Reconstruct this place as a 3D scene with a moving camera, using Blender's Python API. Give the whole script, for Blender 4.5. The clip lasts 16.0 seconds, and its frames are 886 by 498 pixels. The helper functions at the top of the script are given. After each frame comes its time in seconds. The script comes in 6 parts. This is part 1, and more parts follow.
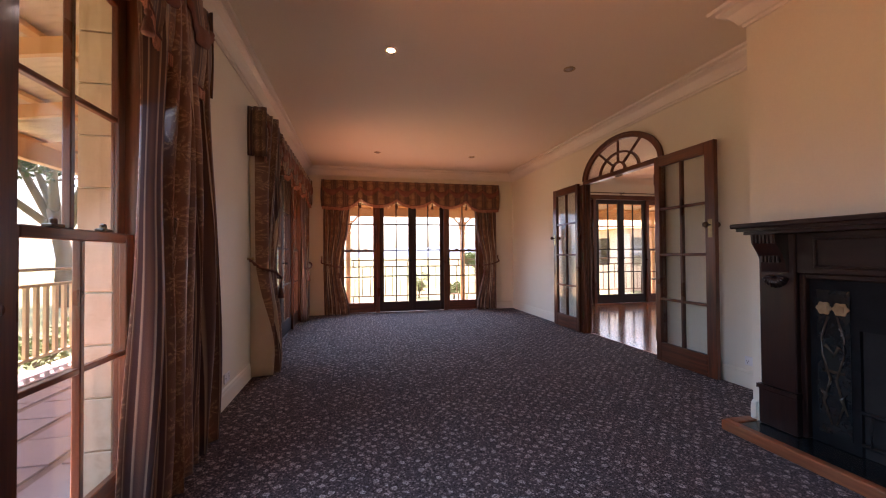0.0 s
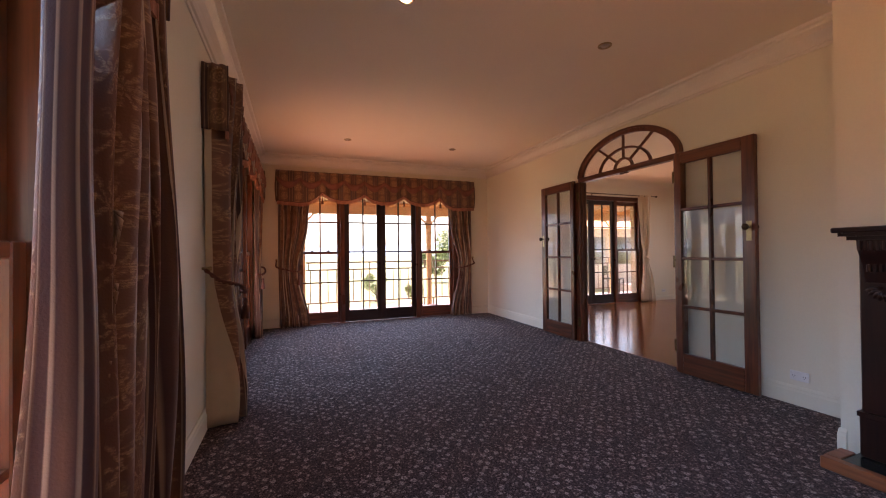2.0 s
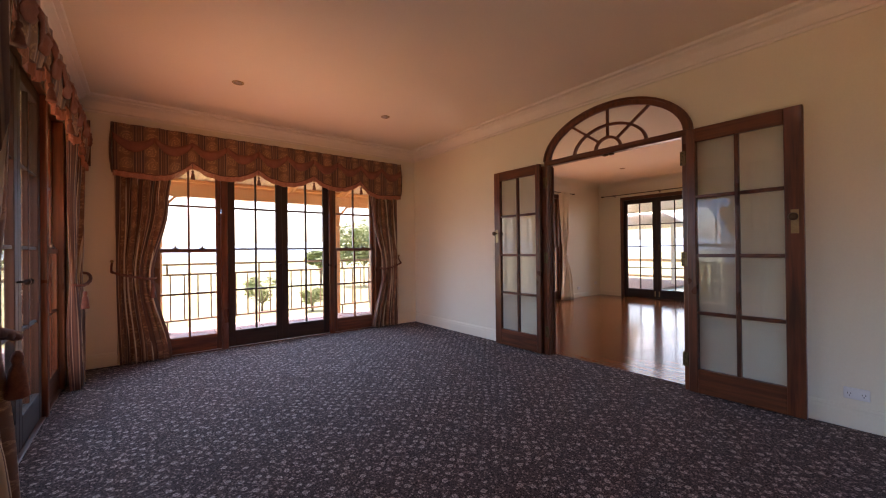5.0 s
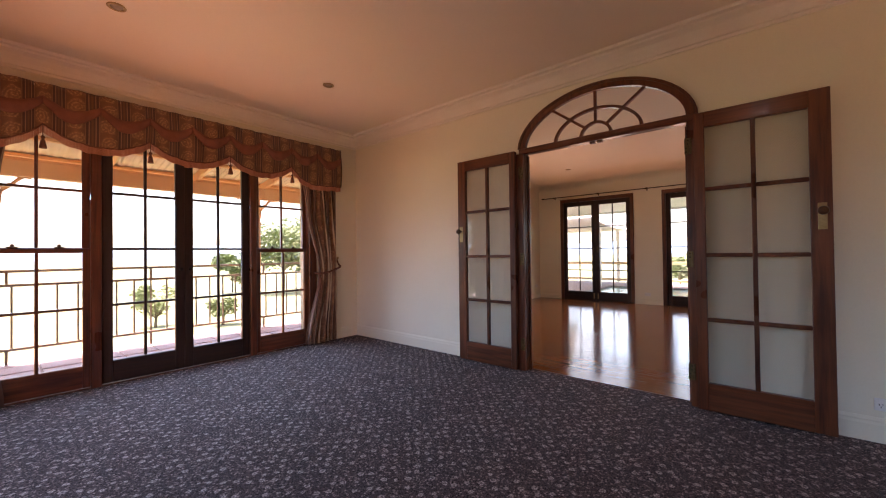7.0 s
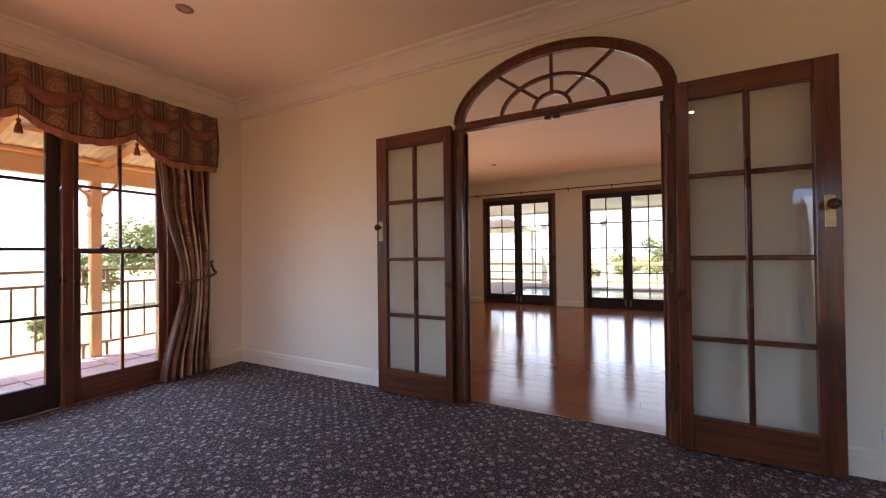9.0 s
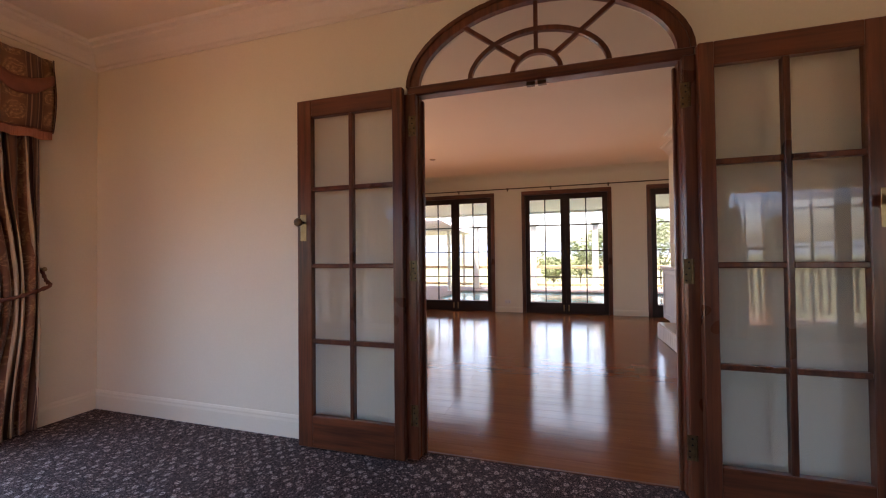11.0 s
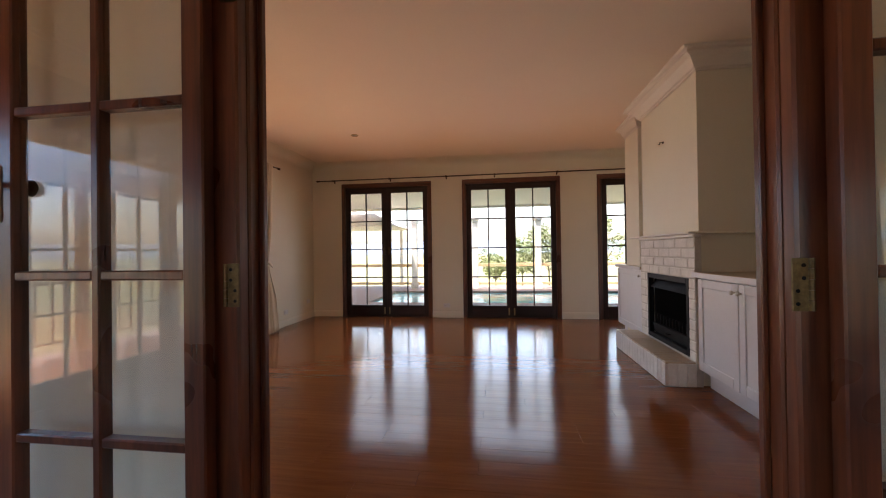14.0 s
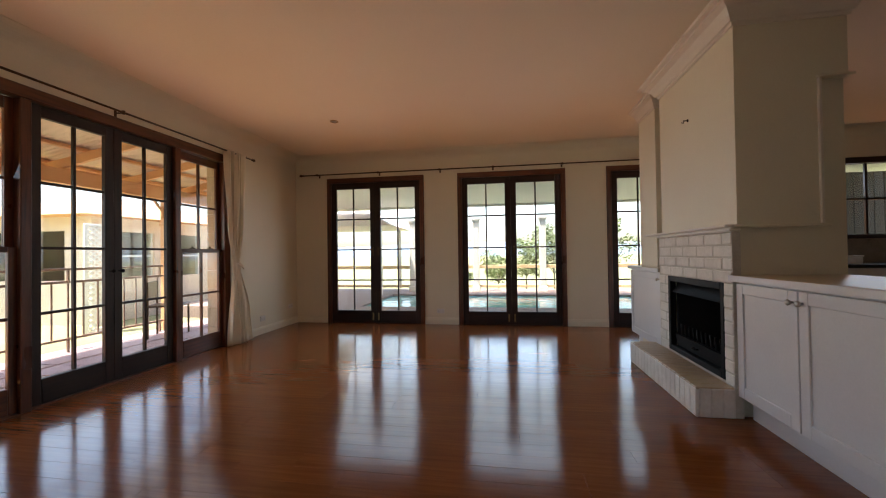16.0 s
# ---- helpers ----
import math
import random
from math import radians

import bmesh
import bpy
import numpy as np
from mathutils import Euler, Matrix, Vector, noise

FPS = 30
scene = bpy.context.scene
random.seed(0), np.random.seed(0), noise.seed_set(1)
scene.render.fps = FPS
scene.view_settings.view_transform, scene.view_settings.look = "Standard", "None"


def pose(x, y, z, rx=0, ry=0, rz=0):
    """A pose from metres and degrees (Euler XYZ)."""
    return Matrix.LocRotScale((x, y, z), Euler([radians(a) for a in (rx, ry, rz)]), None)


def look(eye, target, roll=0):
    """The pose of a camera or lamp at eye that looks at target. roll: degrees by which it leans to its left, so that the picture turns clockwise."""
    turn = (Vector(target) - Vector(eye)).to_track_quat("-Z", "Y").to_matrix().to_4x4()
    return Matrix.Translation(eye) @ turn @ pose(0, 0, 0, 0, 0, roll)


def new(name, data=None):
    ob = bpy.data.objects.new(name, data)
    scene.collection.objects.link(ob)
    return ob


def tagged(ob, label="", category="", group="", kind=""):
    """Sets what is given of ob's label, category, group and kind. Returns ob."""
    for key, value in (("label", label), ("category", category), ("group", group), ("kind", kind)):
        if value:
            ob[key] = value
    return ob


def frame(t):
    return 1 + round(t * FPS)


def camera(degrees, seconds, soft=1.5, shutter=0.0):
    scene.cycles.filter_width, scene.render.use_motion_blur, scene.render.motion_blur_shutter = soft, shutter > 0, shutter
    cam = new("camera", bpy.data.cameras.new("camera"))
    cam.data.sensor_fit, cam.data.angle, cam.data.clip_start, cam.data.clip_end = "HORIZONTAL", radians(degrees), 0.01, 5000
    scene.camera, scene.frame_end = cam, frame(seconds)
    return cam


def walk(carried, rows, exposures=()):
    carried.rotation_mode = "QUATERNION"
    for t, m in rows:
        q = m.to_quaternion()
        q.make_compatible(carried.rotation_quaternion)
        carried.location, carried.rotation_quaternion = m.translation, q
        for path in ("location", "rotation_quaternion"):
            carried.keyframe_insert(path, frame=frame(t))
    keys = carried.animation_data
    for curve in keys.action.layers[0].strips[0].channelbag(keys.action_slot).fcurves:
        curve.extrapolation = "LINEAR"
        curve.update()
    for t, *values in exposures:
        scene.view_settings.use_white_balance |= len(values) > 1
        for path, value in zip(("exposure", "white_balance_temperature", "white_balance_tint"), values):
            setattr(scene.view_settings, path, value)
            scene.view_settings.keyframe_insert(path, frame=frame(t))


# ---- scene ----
cam = camera(98.0, 16.0, soft=1.1)
PATH = [
    (0, (-0.079, -0.145, 1.104), (0.348, 1.809, 1.134), -0.4),
    (0.5, (-0.217, 0.02, 1.121), (0.275, 1.959, 1.149), -0.4),
    (1, (-0.341, 0.215, 1.137), (0.223, 2.134, 1.17), -0.6),
    (1.5, (-0.409, 0.42, 1.139), (0.223, 2.317, 1.166), -0.5),
    (2, (-0.481, 0.646, 1.168), (0.239, 2.512, 1.188), -0.6),
    (2.5, (-0.53, 0.876, 1.174), (0.274, 2.707, 1.19), -0.6),
    (3, (-0.557, 1.128, 1.187), (0.336, 2.918, 1.205), -0.7),
    (3.5, (-0.537, 1.377, 1.138), (0.448, 3.118, 1.169), -0.5),
    (4, (-0.521, 1.623, 1.165), (0.552, 3.31, 1.193), -0.6),
    (6.5, (-0.415, 2.674, 1.125), (1.033, 4.054, 1.136), -0.6),
    (7, (-0.305, 2.872, 1.122), (1.215, 4.172, 1.146), -0.7),
    (7.5, (-0.167, 3.021, 1.117), (1.427, 4.228, 1.137), -0.6),
    (8, (0.007, 3.162, 1.123), (1.669, 4.275, 1.143), -0.7),
    (8.5, (0.178, 3.303, 1.121), (1.897, 4.325, 1.134), -0.9),
    (9, (0.357, 3.443, 1.134), (2.126, 4.377, 1.156), -0.7),
    (11.5, (1.089, 3.963, 1.148), (3.027, 4.454, 1.167), -0.6),
    (12, (1.262, 3.997, 1.137), (3.218, 4.414, 1.147), -0.5),
    (12.5, (1.458, 4.006, 1.133), (3.424, 4.372, 1.154), -0.5),
    (13, (1.628, 4.003, 1.136), (3.6, 4.335, 1.146), -0.6),
    (13.5, (1.844, 3.984, 1.14), (3.82, 4.291, 1.163), -0.6),
    (14, (2.032, 3.977, 1.142), (4.011, 4.263, 1.156), -0.8),
    (14.5, (2.233, 3.951, 1.132), (4.213, 4.234, 1.159), -0.7),
    (15, (2.379, 3.91, 1.126), (4.357, 4.202, 1.144), -0.7),
    (15.5, (2.51, 3.884, 1.114), (4.487, 4.187, 1.133), -0.7),
    (16, (2.641, 3.872, 1.113), (4.616, 4.187, 1.138), -0.8),
]
# the clip's camera stops down a little as it nears the brighter room
walk(cam, [(t, look(eye, target, roll)) for t, eye, target, roll in PATH], [(0, 2.76, 6950, 35), (4, 2.76, 6950, 33), (7, 2.82, 6800, 30), (9, 2.82, 6750, 30), (12, 2.68, 6700, 28), (14, 2.60, 6700, 23), (16, 2.38, 6500, 15)])

# ---- light ----
world = bpy.data.worlds.new("sky")
scene.world = world
world.use_nodes = True
wn = world.node_tree.nodes
sky = wn.new("ShaderNodeTexSky")
sky.sky_type, sky.sun_disc = "NISHITA", False
SUN_ELEV, SUN_AZ = 71.0, -38.0          # azimuth clockwise from +y
sky.sun_elevation, sky.sun_rotation = radians(SUN_ELEV), radians(SUN_AZ)
sky.dust_density, sky.air_density = 2.5, 1.2
world.node_tree.links.new(sky.outputs[0], wn["Background"].inputs[0])
wn["Background"].inputs[1].default_value = 0.115
sun = new("sun", bpy.data.lights.new("sun", "SUN"))
sun.data.energy, sun.data.angle, sun.data.color = 3.5, radians(0.53), (1.0, 0.95, 0.86)
_el, _az = radians(SUN_ELEV), radians(SUN_AZ)
sun.matrix_world = look((0, 0, 30), (-10 * math.sin(_az) * math.cos(_el), -10 * math.cos(_az) * math.cos(_el), 30 - 10 * math.sin(_el)))


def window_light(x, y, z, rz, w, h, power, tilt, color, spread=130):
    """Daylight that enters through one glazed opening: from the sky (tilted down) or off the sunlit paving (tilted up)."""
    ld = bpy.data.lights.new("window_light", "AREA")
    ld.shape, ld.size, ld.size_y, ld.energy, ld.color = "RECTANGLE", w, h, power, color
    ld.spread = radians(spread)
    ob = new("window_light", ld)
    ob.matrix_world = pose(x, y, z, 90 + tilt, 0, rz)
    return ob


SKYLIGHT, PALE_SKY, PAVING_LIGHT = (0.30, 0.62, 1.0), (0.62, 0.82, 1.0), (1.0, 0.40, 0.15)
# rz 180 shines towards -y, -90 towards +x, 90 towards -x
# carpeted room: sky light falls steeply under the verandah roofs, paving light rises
for x, y, rz, p_sky, tilt, spread in ((0.945, 7.62, 180, 8.6, -46, 110), (-1.33, 0.5, -90, 9.2, -50, 104), (-1.33, 5.33, -90, 3.6, -46, 110)):
    window_light(x, y, 1.40, rz, 2.6, 1.5, p_sky, tilt, SKYLIGHT, spread)
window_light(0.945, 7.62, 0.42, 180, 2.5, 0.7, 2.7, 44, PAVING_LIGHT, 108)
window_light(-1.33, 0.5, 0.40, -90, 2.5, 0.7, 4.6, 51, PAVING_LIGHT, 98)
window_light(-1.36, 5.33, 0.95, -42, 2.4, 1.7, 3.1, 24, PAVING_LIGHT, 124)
# boarded room
window_light(5.605, 7.62, 1.3, 180, 2.6, 1.9, 2.9, -30, PALE_SKY)
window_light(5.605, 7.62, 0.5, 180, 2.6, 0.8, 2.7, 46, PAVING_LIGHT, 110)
for y, p in ((5.95, 2.1), (3.77, 2.1), (1.55, 1.7)):
    window_light(8.95, y, 1.3, 90, 1.3, 1.9, p, -26, PALE_SKY)
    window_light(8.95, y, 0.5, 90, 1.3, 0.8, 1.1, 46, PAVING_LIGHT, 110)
window_light(8.95, -1.15, 2.05, 90, 1.1, 0.4, 1.8, -34, PALE_SKY)
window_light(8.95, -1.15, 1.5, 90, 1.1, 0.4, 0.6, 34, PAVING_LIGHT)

# ---- materials ----


def nodes(name, rough=0.6, metal=0.0):
    m = bpy.data.materials.new(name)
    m.use_nodes = True
    t = m.node_tree
    b = t.nodes["Principled BSDF"]
    b.inputs["Roughness"].default_value, b.inputs["Metallic"].default_value = rough, metal
    return m, t, b


def coords(t, scale=(1, 1, 1), obj=False, rot=(0, 0, 0)):
    tc, mp = t.nodes.new("ShaderNodeTexCoord"), t.nodes.new("ShaderNodeMapping")
    mp.inputs["Scale"].default_value = scale
    mp.inputs["Rotation"].default_value = rot
    if obj:
        t.links.new(tc.outputs["Object"], mp.inputs[0])
    else:
        g = t.nodes.new("ShaderNodeNewGeometry")
        t.links.new(g.outputs["Position"], mp.inputs[0])
    return mp.outputs[0]


def noise_tex(t, vec, scale, detail=4, rough=0.55):
    n = t.nodes.new("ShaderNodeTexNoise")
    n.inputs["Scale"].default_value, n.inputs["Detail"].default_value, n.inputs["Roughness"].default_value = scale, detail, rough
    t.links.new(vec, n.inputs["Vector"])
    return n.outputs["Fac"]


def ramp(t, fac, stops):
    r = t.nodes.new("ShaderNodeValToRGB")
    e = r.color_ramp.elements
    while len(e) < len(stops):
        e.new(0.5)
    for el, (p, c) in zip(e, stops):
        el.position, el.color = p, (*c, 1)
    t.links.new(fac, r.inputs[0])
    return r.outputs[0]


def mix(t, fac, a, b, kind="MIX"):
    n = t.nodes.new("ShaderNodeMix")
    n.data_type, n.blend_type = "RGBA", kind
    for sock, v in ((n.inputs[0], fac), (n.inputs[6], a), (n.inputs[7], b)):
        if isinstance(v, (int, float)):
            sock.default_value = v
        elif isinstance(v, tuple):
            sock.default_value = (*v, 1)
        else:
            t.links.new(v, sock)
    return n.outputs[2]


def math_node(t, op, a, b=None, clamp=False):
    n = t.nodes.new("ShaderNodeMath")
    n.operation, n.use_clamp = op, clamp
    for sock, v in zip(n.inputs, (a, b)):
        if v is None:
            continue
        if isinstance(v, (int, float)):
            sock.default_value = v
        else:
            t.links.new(v, sock)
    return n.outputs[0]


def bump(t, b, height, strength=0.2, dist=0.01):
    n = t.nodes.new("ShaderNodeBump")
    n.inputs["Strength"].default_value, n.inputs["Distance"].default_value = strength, dist
    t.links.new(height, n.inputs["Height"])
    t.links.new(n.outputs[0], b.inputs["Normal"])


def plain(name, a, b2, rough=0.6, metal=0.0, fine=60.0, coarse=2.0, bmp=0.1, rvar=0.08, stretch=(1, 1, 1), obj=False, spec=0.5):
    """A painted, cast or woven surface: two tones at a coarse and a fine scale, fine relief, uneven gloss."""
    m, t, b = nodes(name, rough, metal)
    v = coords(t, stretch, obj)
    b.inputs["Specular IOR Level"].default_value = spec
    nc, nf = noise_tex(t, v, coarse, 5), noise_tex(t, v, fine, 3)
    f = math_node(t, "ADD", math_node(t, "MULTIPLY", nc, 0.65), math_node(t, "MULTIPLY", nf, 0.35))
    c = ramp(t, f, [(0.35, a), (0.65, b2)])
    t.links.new(c, b.inputs["Base Color"])
    r = math_node(t, "ADD", math_node(t, "MULTIPLY", nc, rvar * 2), rough - rvar)
    t.links.new(r, b.inputs["Roughness"])
    bump(t, b, nf, bmp, 0.004)
    return m


def wood(name, dark, light, rough=0.35, scale=1.0, axis=2, coat=0.0):
    """Varnished timber with long grain along one axis of the thing."""
    m, t, b = nodes(name, rough)
    s = [22 * scale, 22 * scale, 22 * scale]
    s[axis] = 1.3 * scale
    v = coords(t, tuple(s), True)
    g = noise_tex(t, v, 1.6, 6, 0.6)
    v2 = coords(t, (1, 1, 1), True)
    big = noise_tex(t, v2, 1.7, 3)
    info = t.nodes.new("ShaderNodeObjectInfo")
    f = math_node(t, "ADD", math_node(t, "MULTIPLY", g, 0.7), math_node(t, "MULTIPLY", big, 0.3))
    c = ramp(t, f, [(0.36, dark), (0.64, light)])
    k = math_node(t, "ADD", math_node(t, "MULTIPLY", info.outputs["Random"], 0.3), 0.85)
    hs = t.nodes.new("ShaderNodeHueSaturation")
    t.links.new(c, hs.inputs["Color"])
    t.links.new(k, hs.inputs["Value"])
    t.links.new(hs.outputs[0], b.inputs["Base Color"])
    t.links.new(math_node(t, "ADD", math_node(t, "MULTIPLY", big, 0.2), rough - 0.1), b.inputs["Roughness"])
    b.inputs["Coat Weight"].default_value = coat
    b.inputs["Coat Roughness"].default_value = 0.12
    bump(t, b, g, 0.12, 0.003)
    return m


WALL = plain("cream_wall_paint", (0.75, 0.70, 0.56), (0.80, 0.75, 0.61), 0.62, fine=90, coarse=0.9, bmp=0.08)
WALL2 = plain("pale_cream_wall_paint", (0.75, 0.70, 0.56), (0.80, 0.755, 0.62), 0.62, fine=90, coarse=0.9, bmp=0.08)
CEIL = plain("ceiling_paint", (0.77, 0.70, 0.58), (0.81, 0.745, 0.63), 0.75, fine=70, coarse=0.7, bmp=0.05)
TRIM = plain("white_trim_paint", (0.74, 0.69, 0.61), (0.80, 0.75, 0.67), 0.45, fine=80, coarse=3, bmp=0.05)
RED_WOOD = wood("varnished_red_timber", (0.045, 0.0125, 0.006), (0.165, 0.050, 0.020), 0.30, coat=0.25)
RED_WOOD_H = wood("varnished_red_timber_crosswise", (0.045, 0.0125, 0.006), (0.165, 0.050, 0.020), 0.30, axis=0, coat=0.25)
RED_WOOD_Y = wood("varnished_red_timber_rail", (0.045, 0.0125, 0.006), (0.165, 0.050, 0.020), 0.30, axis=1, coat=0.25)
DARK_WOOD = wood("dark_stained_timber", (0.010, 0.005, 0.004), (0.032, 0.012, 0.008), 0.58)
DARK_WOOD_H = wood("dark_stained_timber_crosswise", (0.010, 0.005, 0.004), (0.032, 0.012, 0.008), 0.58, axis=0)
MAHOGANY = wood("polished_mahogany", (0.010, 0.0038, 0.003), (0.030, 0.0095, 0.006), 0.32, coat=0.2)
MAHOGANY_H = wood("polished_mahogany_crosswise", (0.010, 0.0038, 0.003), (0.030, 0.0095, 0.006), 0.32, axis=1, coat=0.2)
HEARTH_WOOD = wood("hearth_edge_timber", (0.16, 0.045, 0.018), (0.33, 0.11, 0.045), 0.4, axis=1)
BRASS = plain("aged_brass", (0.30, 0.22, 0.11), (0.48, 0.36, 0.19), 0.36, 1.0, fine=120, coarse=20, bmp=0.05)
HINGE = plain("tarnished_hinge_brass", (0.10, 0.07, 0.035), (0.22, 0.16, 0.08), 0.45, 1.0, fine=120, coarse=25, bmp=0.1)
BRONZE = plain("dark_bronze", (0.06, 0.04, 0.025), (0.12, 0.08, 0.05), 0.35, 0.9, fine=120, coarse=20, bmp=0.05)
IRON = plain("black_cast_iron", (0.005, 0.005, 0.005), (0.011, 0.011, 0.012), 0.55, 0.0, fine=160, coarse=12, bmp=0.25, spec=0.12)
SOOT = plain("sooty_firebox", (0.006, 0.006, 0.006), (0.016, 0.015, 0.014), 0.9, fine=60, coarse=5, bmp=0.3)
SATIN = plain("satin_nickel", (0.5, 0.47, 0.42), (0.62, 0.59, 0.54), 0.3, 1.0, fine=120, coarse=20, bmp=0.03)
CABINET = plain("white_cabinet_paint", (0.66, 0.66, 0.68), (0.72, 0.72, 0.74), 0.4, fine=90, coarse=2.5, bmp=0.03)
WORKTOP = plain("beige_laminate", (0.46, 0.37, 0.25), (0.56, 0.46, 0.32), 0.35, fine=140, coarse=8, bmp=0.03)
WHITE_BRICK = plain("whitewashed_brick", (0.68, 0.65, 0.60), (0.84, 0.81, 0.76), 0.7, fine=45, coarse=7, bmp=0.6)
MORTAR = plain("whitewashed_mortar", (0.54, 0.51, 0.45), (0.66, 0.63, 0.57), 0.85, fine=80, coarse=10, bmp=0.5)
PLASTIC = plain("white_plastic", (0.72, 0.71, 0.69), (0.77, 0.76, 0.74), 0.35, fine=90, coarse=5, bmp=0.02)
CREAM_TIMBER = plain("cream_painted_timber", (0.62, 0.43, 0.24), (0.72, 0.52, 0.31), 0.55, fine=60, coarse=3, bmp=0.15)
PEACH_TIMBER = plain("peach_painted_timber", (0.68, 0.34, 0.15), (0.76, 0.42, 0.21), 0.55, fine=60, coarse=3, bmp=0.15)
RAIL_PAINT = plain("bronze_painted_rail", (0.24, 0.15, 0.105), (0.34, 0.22, 0.16), 0.5, fine=90, coarse=6, bmp=0.1)
TILE = plain("terracotta_paving", (0.38, 0.29, 0.30), (0.48, 0.37, 0.385), 0.6, fine=50, coarse=4, bmp=0.25)
GROUT = plain("paving_joint", (0.27, 0.19, 0.17), (0.36, 0.26, 0.235), 0.9, fine=80, coarse=6, bmp=0.3)
OUT_BRICK = plain("cream_brick", (0.46, 0.34, 0.22), (0.60, 0.46, 0.31), 0.8, fine=50, coarse=6, bmp=0.5)
RENDERED = plain("cream_render", (0.70, 0.57, 0.44), (0.78, 0.65, 0.52), 0.8, fine=70, coarse=2, bmp=0.3)
SHEET_IRON = plain("corrugated_sheet_iron", (0.68, 0.48, 0.34), (0.76, 0.56, 0.42), 0.5, 0.0, fine=40, coarse=3, bmp=0.1)
LAWN = plain("lawn", (0.16, 0.175, 0.075), (0.29, 0.285, 0.14), 0.9, fine=18, coarse=0.35, bmp=0.8)
# the blue haze of distance is painted into the hills' colour
HILL = plain("haze_tinted_hill", (0.16, 0.22, 0.28), (0.22, 0.29, 0.34), 0.95, fine=0.06, coarse=0.01, bmp=0.0)
LEAF = plain("leaf_green", (0.11, 0.15, 0.05), (0.21, 0.26, 0.10), 0.55, fine=14, coarse=1.2, bmp=0.2)
PINE_LEAF = plain("dark_leaf_green", (0.022, 0.05, 0.02), (0.06, 0.10, 0.04), 0.6, fine=14, coarse=1.2, bmp=0.2)
BARK = plain("tree_bark", (0.10, 0.08, 0.06), (0.20, 0.165, 0.125), 0.9, fine=30, coarse=3, bmp=0.8)
POOL_EDGE = plain("pool_coping", (0.24, 0.17, 0.145), (0.34, 0.25, 0.21), 0.7, fine=60, coarse=3, bmp=0.3)
WHITE_POST = plain("white_painted_column", (0.72, 0.70, 0.64), (0.80, 0.78, 0.72), 0.55, fine=60, coarse=3, bmp=0.1)
CALICO = plain("cream_cotton", (0.78, 0.69, 0.54), (0.85, 0.77, 0.63), 0.85, fine=300, coarse=4, bmp=0.25)
LINING = plain("curtain_lining", (0.55, 0.46, 0.33), (0.65, 0.55, 0.40), 0.85, fine=300, coarse=4, bmp=0.25)
FRINGE = plain("russet_fringe", (0.33, 0.125, 0.075), (0.50, 0.23, 0.145), 0.8, fine=260, coarse=20, bmp=0.5, stretch=(1, 1, 0.08))
SWAG = plain("russet_swag_cloth", (0.155, 0.055, 0.036), (0.25, 0.095, 0.058), 0.7, fine=200, coarse=9, bmp=0.3)
SCROLL_GOLD = plain("gold_embroidery", (0.24, 0.135, 0.072), (0.42, 0.265, 0.155), 0.6, fine=200, coarse=20, bmp=0.4)
ROPE = plain("russet_rope", (0.10, 0.035, 0.024), (0.21, 0.085, 0.05), 0.8, fine=180, coarse=30, bmp=0.6)
TILE_DARK = plain("glazed_dark_tile", (0.008, 0.010, 0.011), (0.018, 0.021, 0.021), 0.15, fine=40, coarse=8, bmp=0.05)
TILE_GOLD = plain("glazed_gold_relief", (0.26, 0.16, 0.075), (0.42, 0.27, 0.14), 0.25, fine=40, coarse=12, bmp=0.1)
TILE_GREEN = plain("glazed_green_relief", (0.030, 0.022, 0.015), (0.065, 0.045, 0.030), 0.25, fine=40, coarse=12, bmp=0.1)
KITCHEN_TILE = plain("dark_splashback_tile", (0.16, 0.14, 0.11), (0.24, 0.21, 0.17), 0.3, fine=40, coarse=6, bmp=0.1)
CANVAS = plain("pale_canvas", (0.66, 0.63, 0.58), (0.74, 0.71, 0.66), 0.8, fine=120, coarse=2, bmp=0.2)


def glass_material(name, tint=(0.97, 0.98, 0.97)):
    m, t, b = nodes(name, 0.0)
    t.nodes.remove(b)
    out = t.nodes["Material Output"]
    tr, gl, mx, fr = (t.nodes.new(n) for n in ("ShaderNodeBsdfTransparent", "ShaderNodeBsdfGlossy", "ShaderNodeMixShader", "ShaderNodeLayerWeight"))
    tr.inputs[0].default_value = (*tint, 1)
    gl.inputs["Roughness"].default_value = 0.01
    fr.inputs["Blend"].default_value = 0.5
    refl = math_node(t, "ADD", math_node(t, "MULTIPLY", math_node(t, "POWER", fr.outputs["Facing"], 5.0), 0.94), 0.05)
    t.links.new(refl, mx.inputs[0])
    t.links.new(tr.outputs[0], mx.inputs[1])
    t.links.new(gl.outputs[0], mx.inputs[2])
    t.links.new(mx.outputs[0], out.inputs[0])
    return m


GLASS = glass_material("clear_glass")


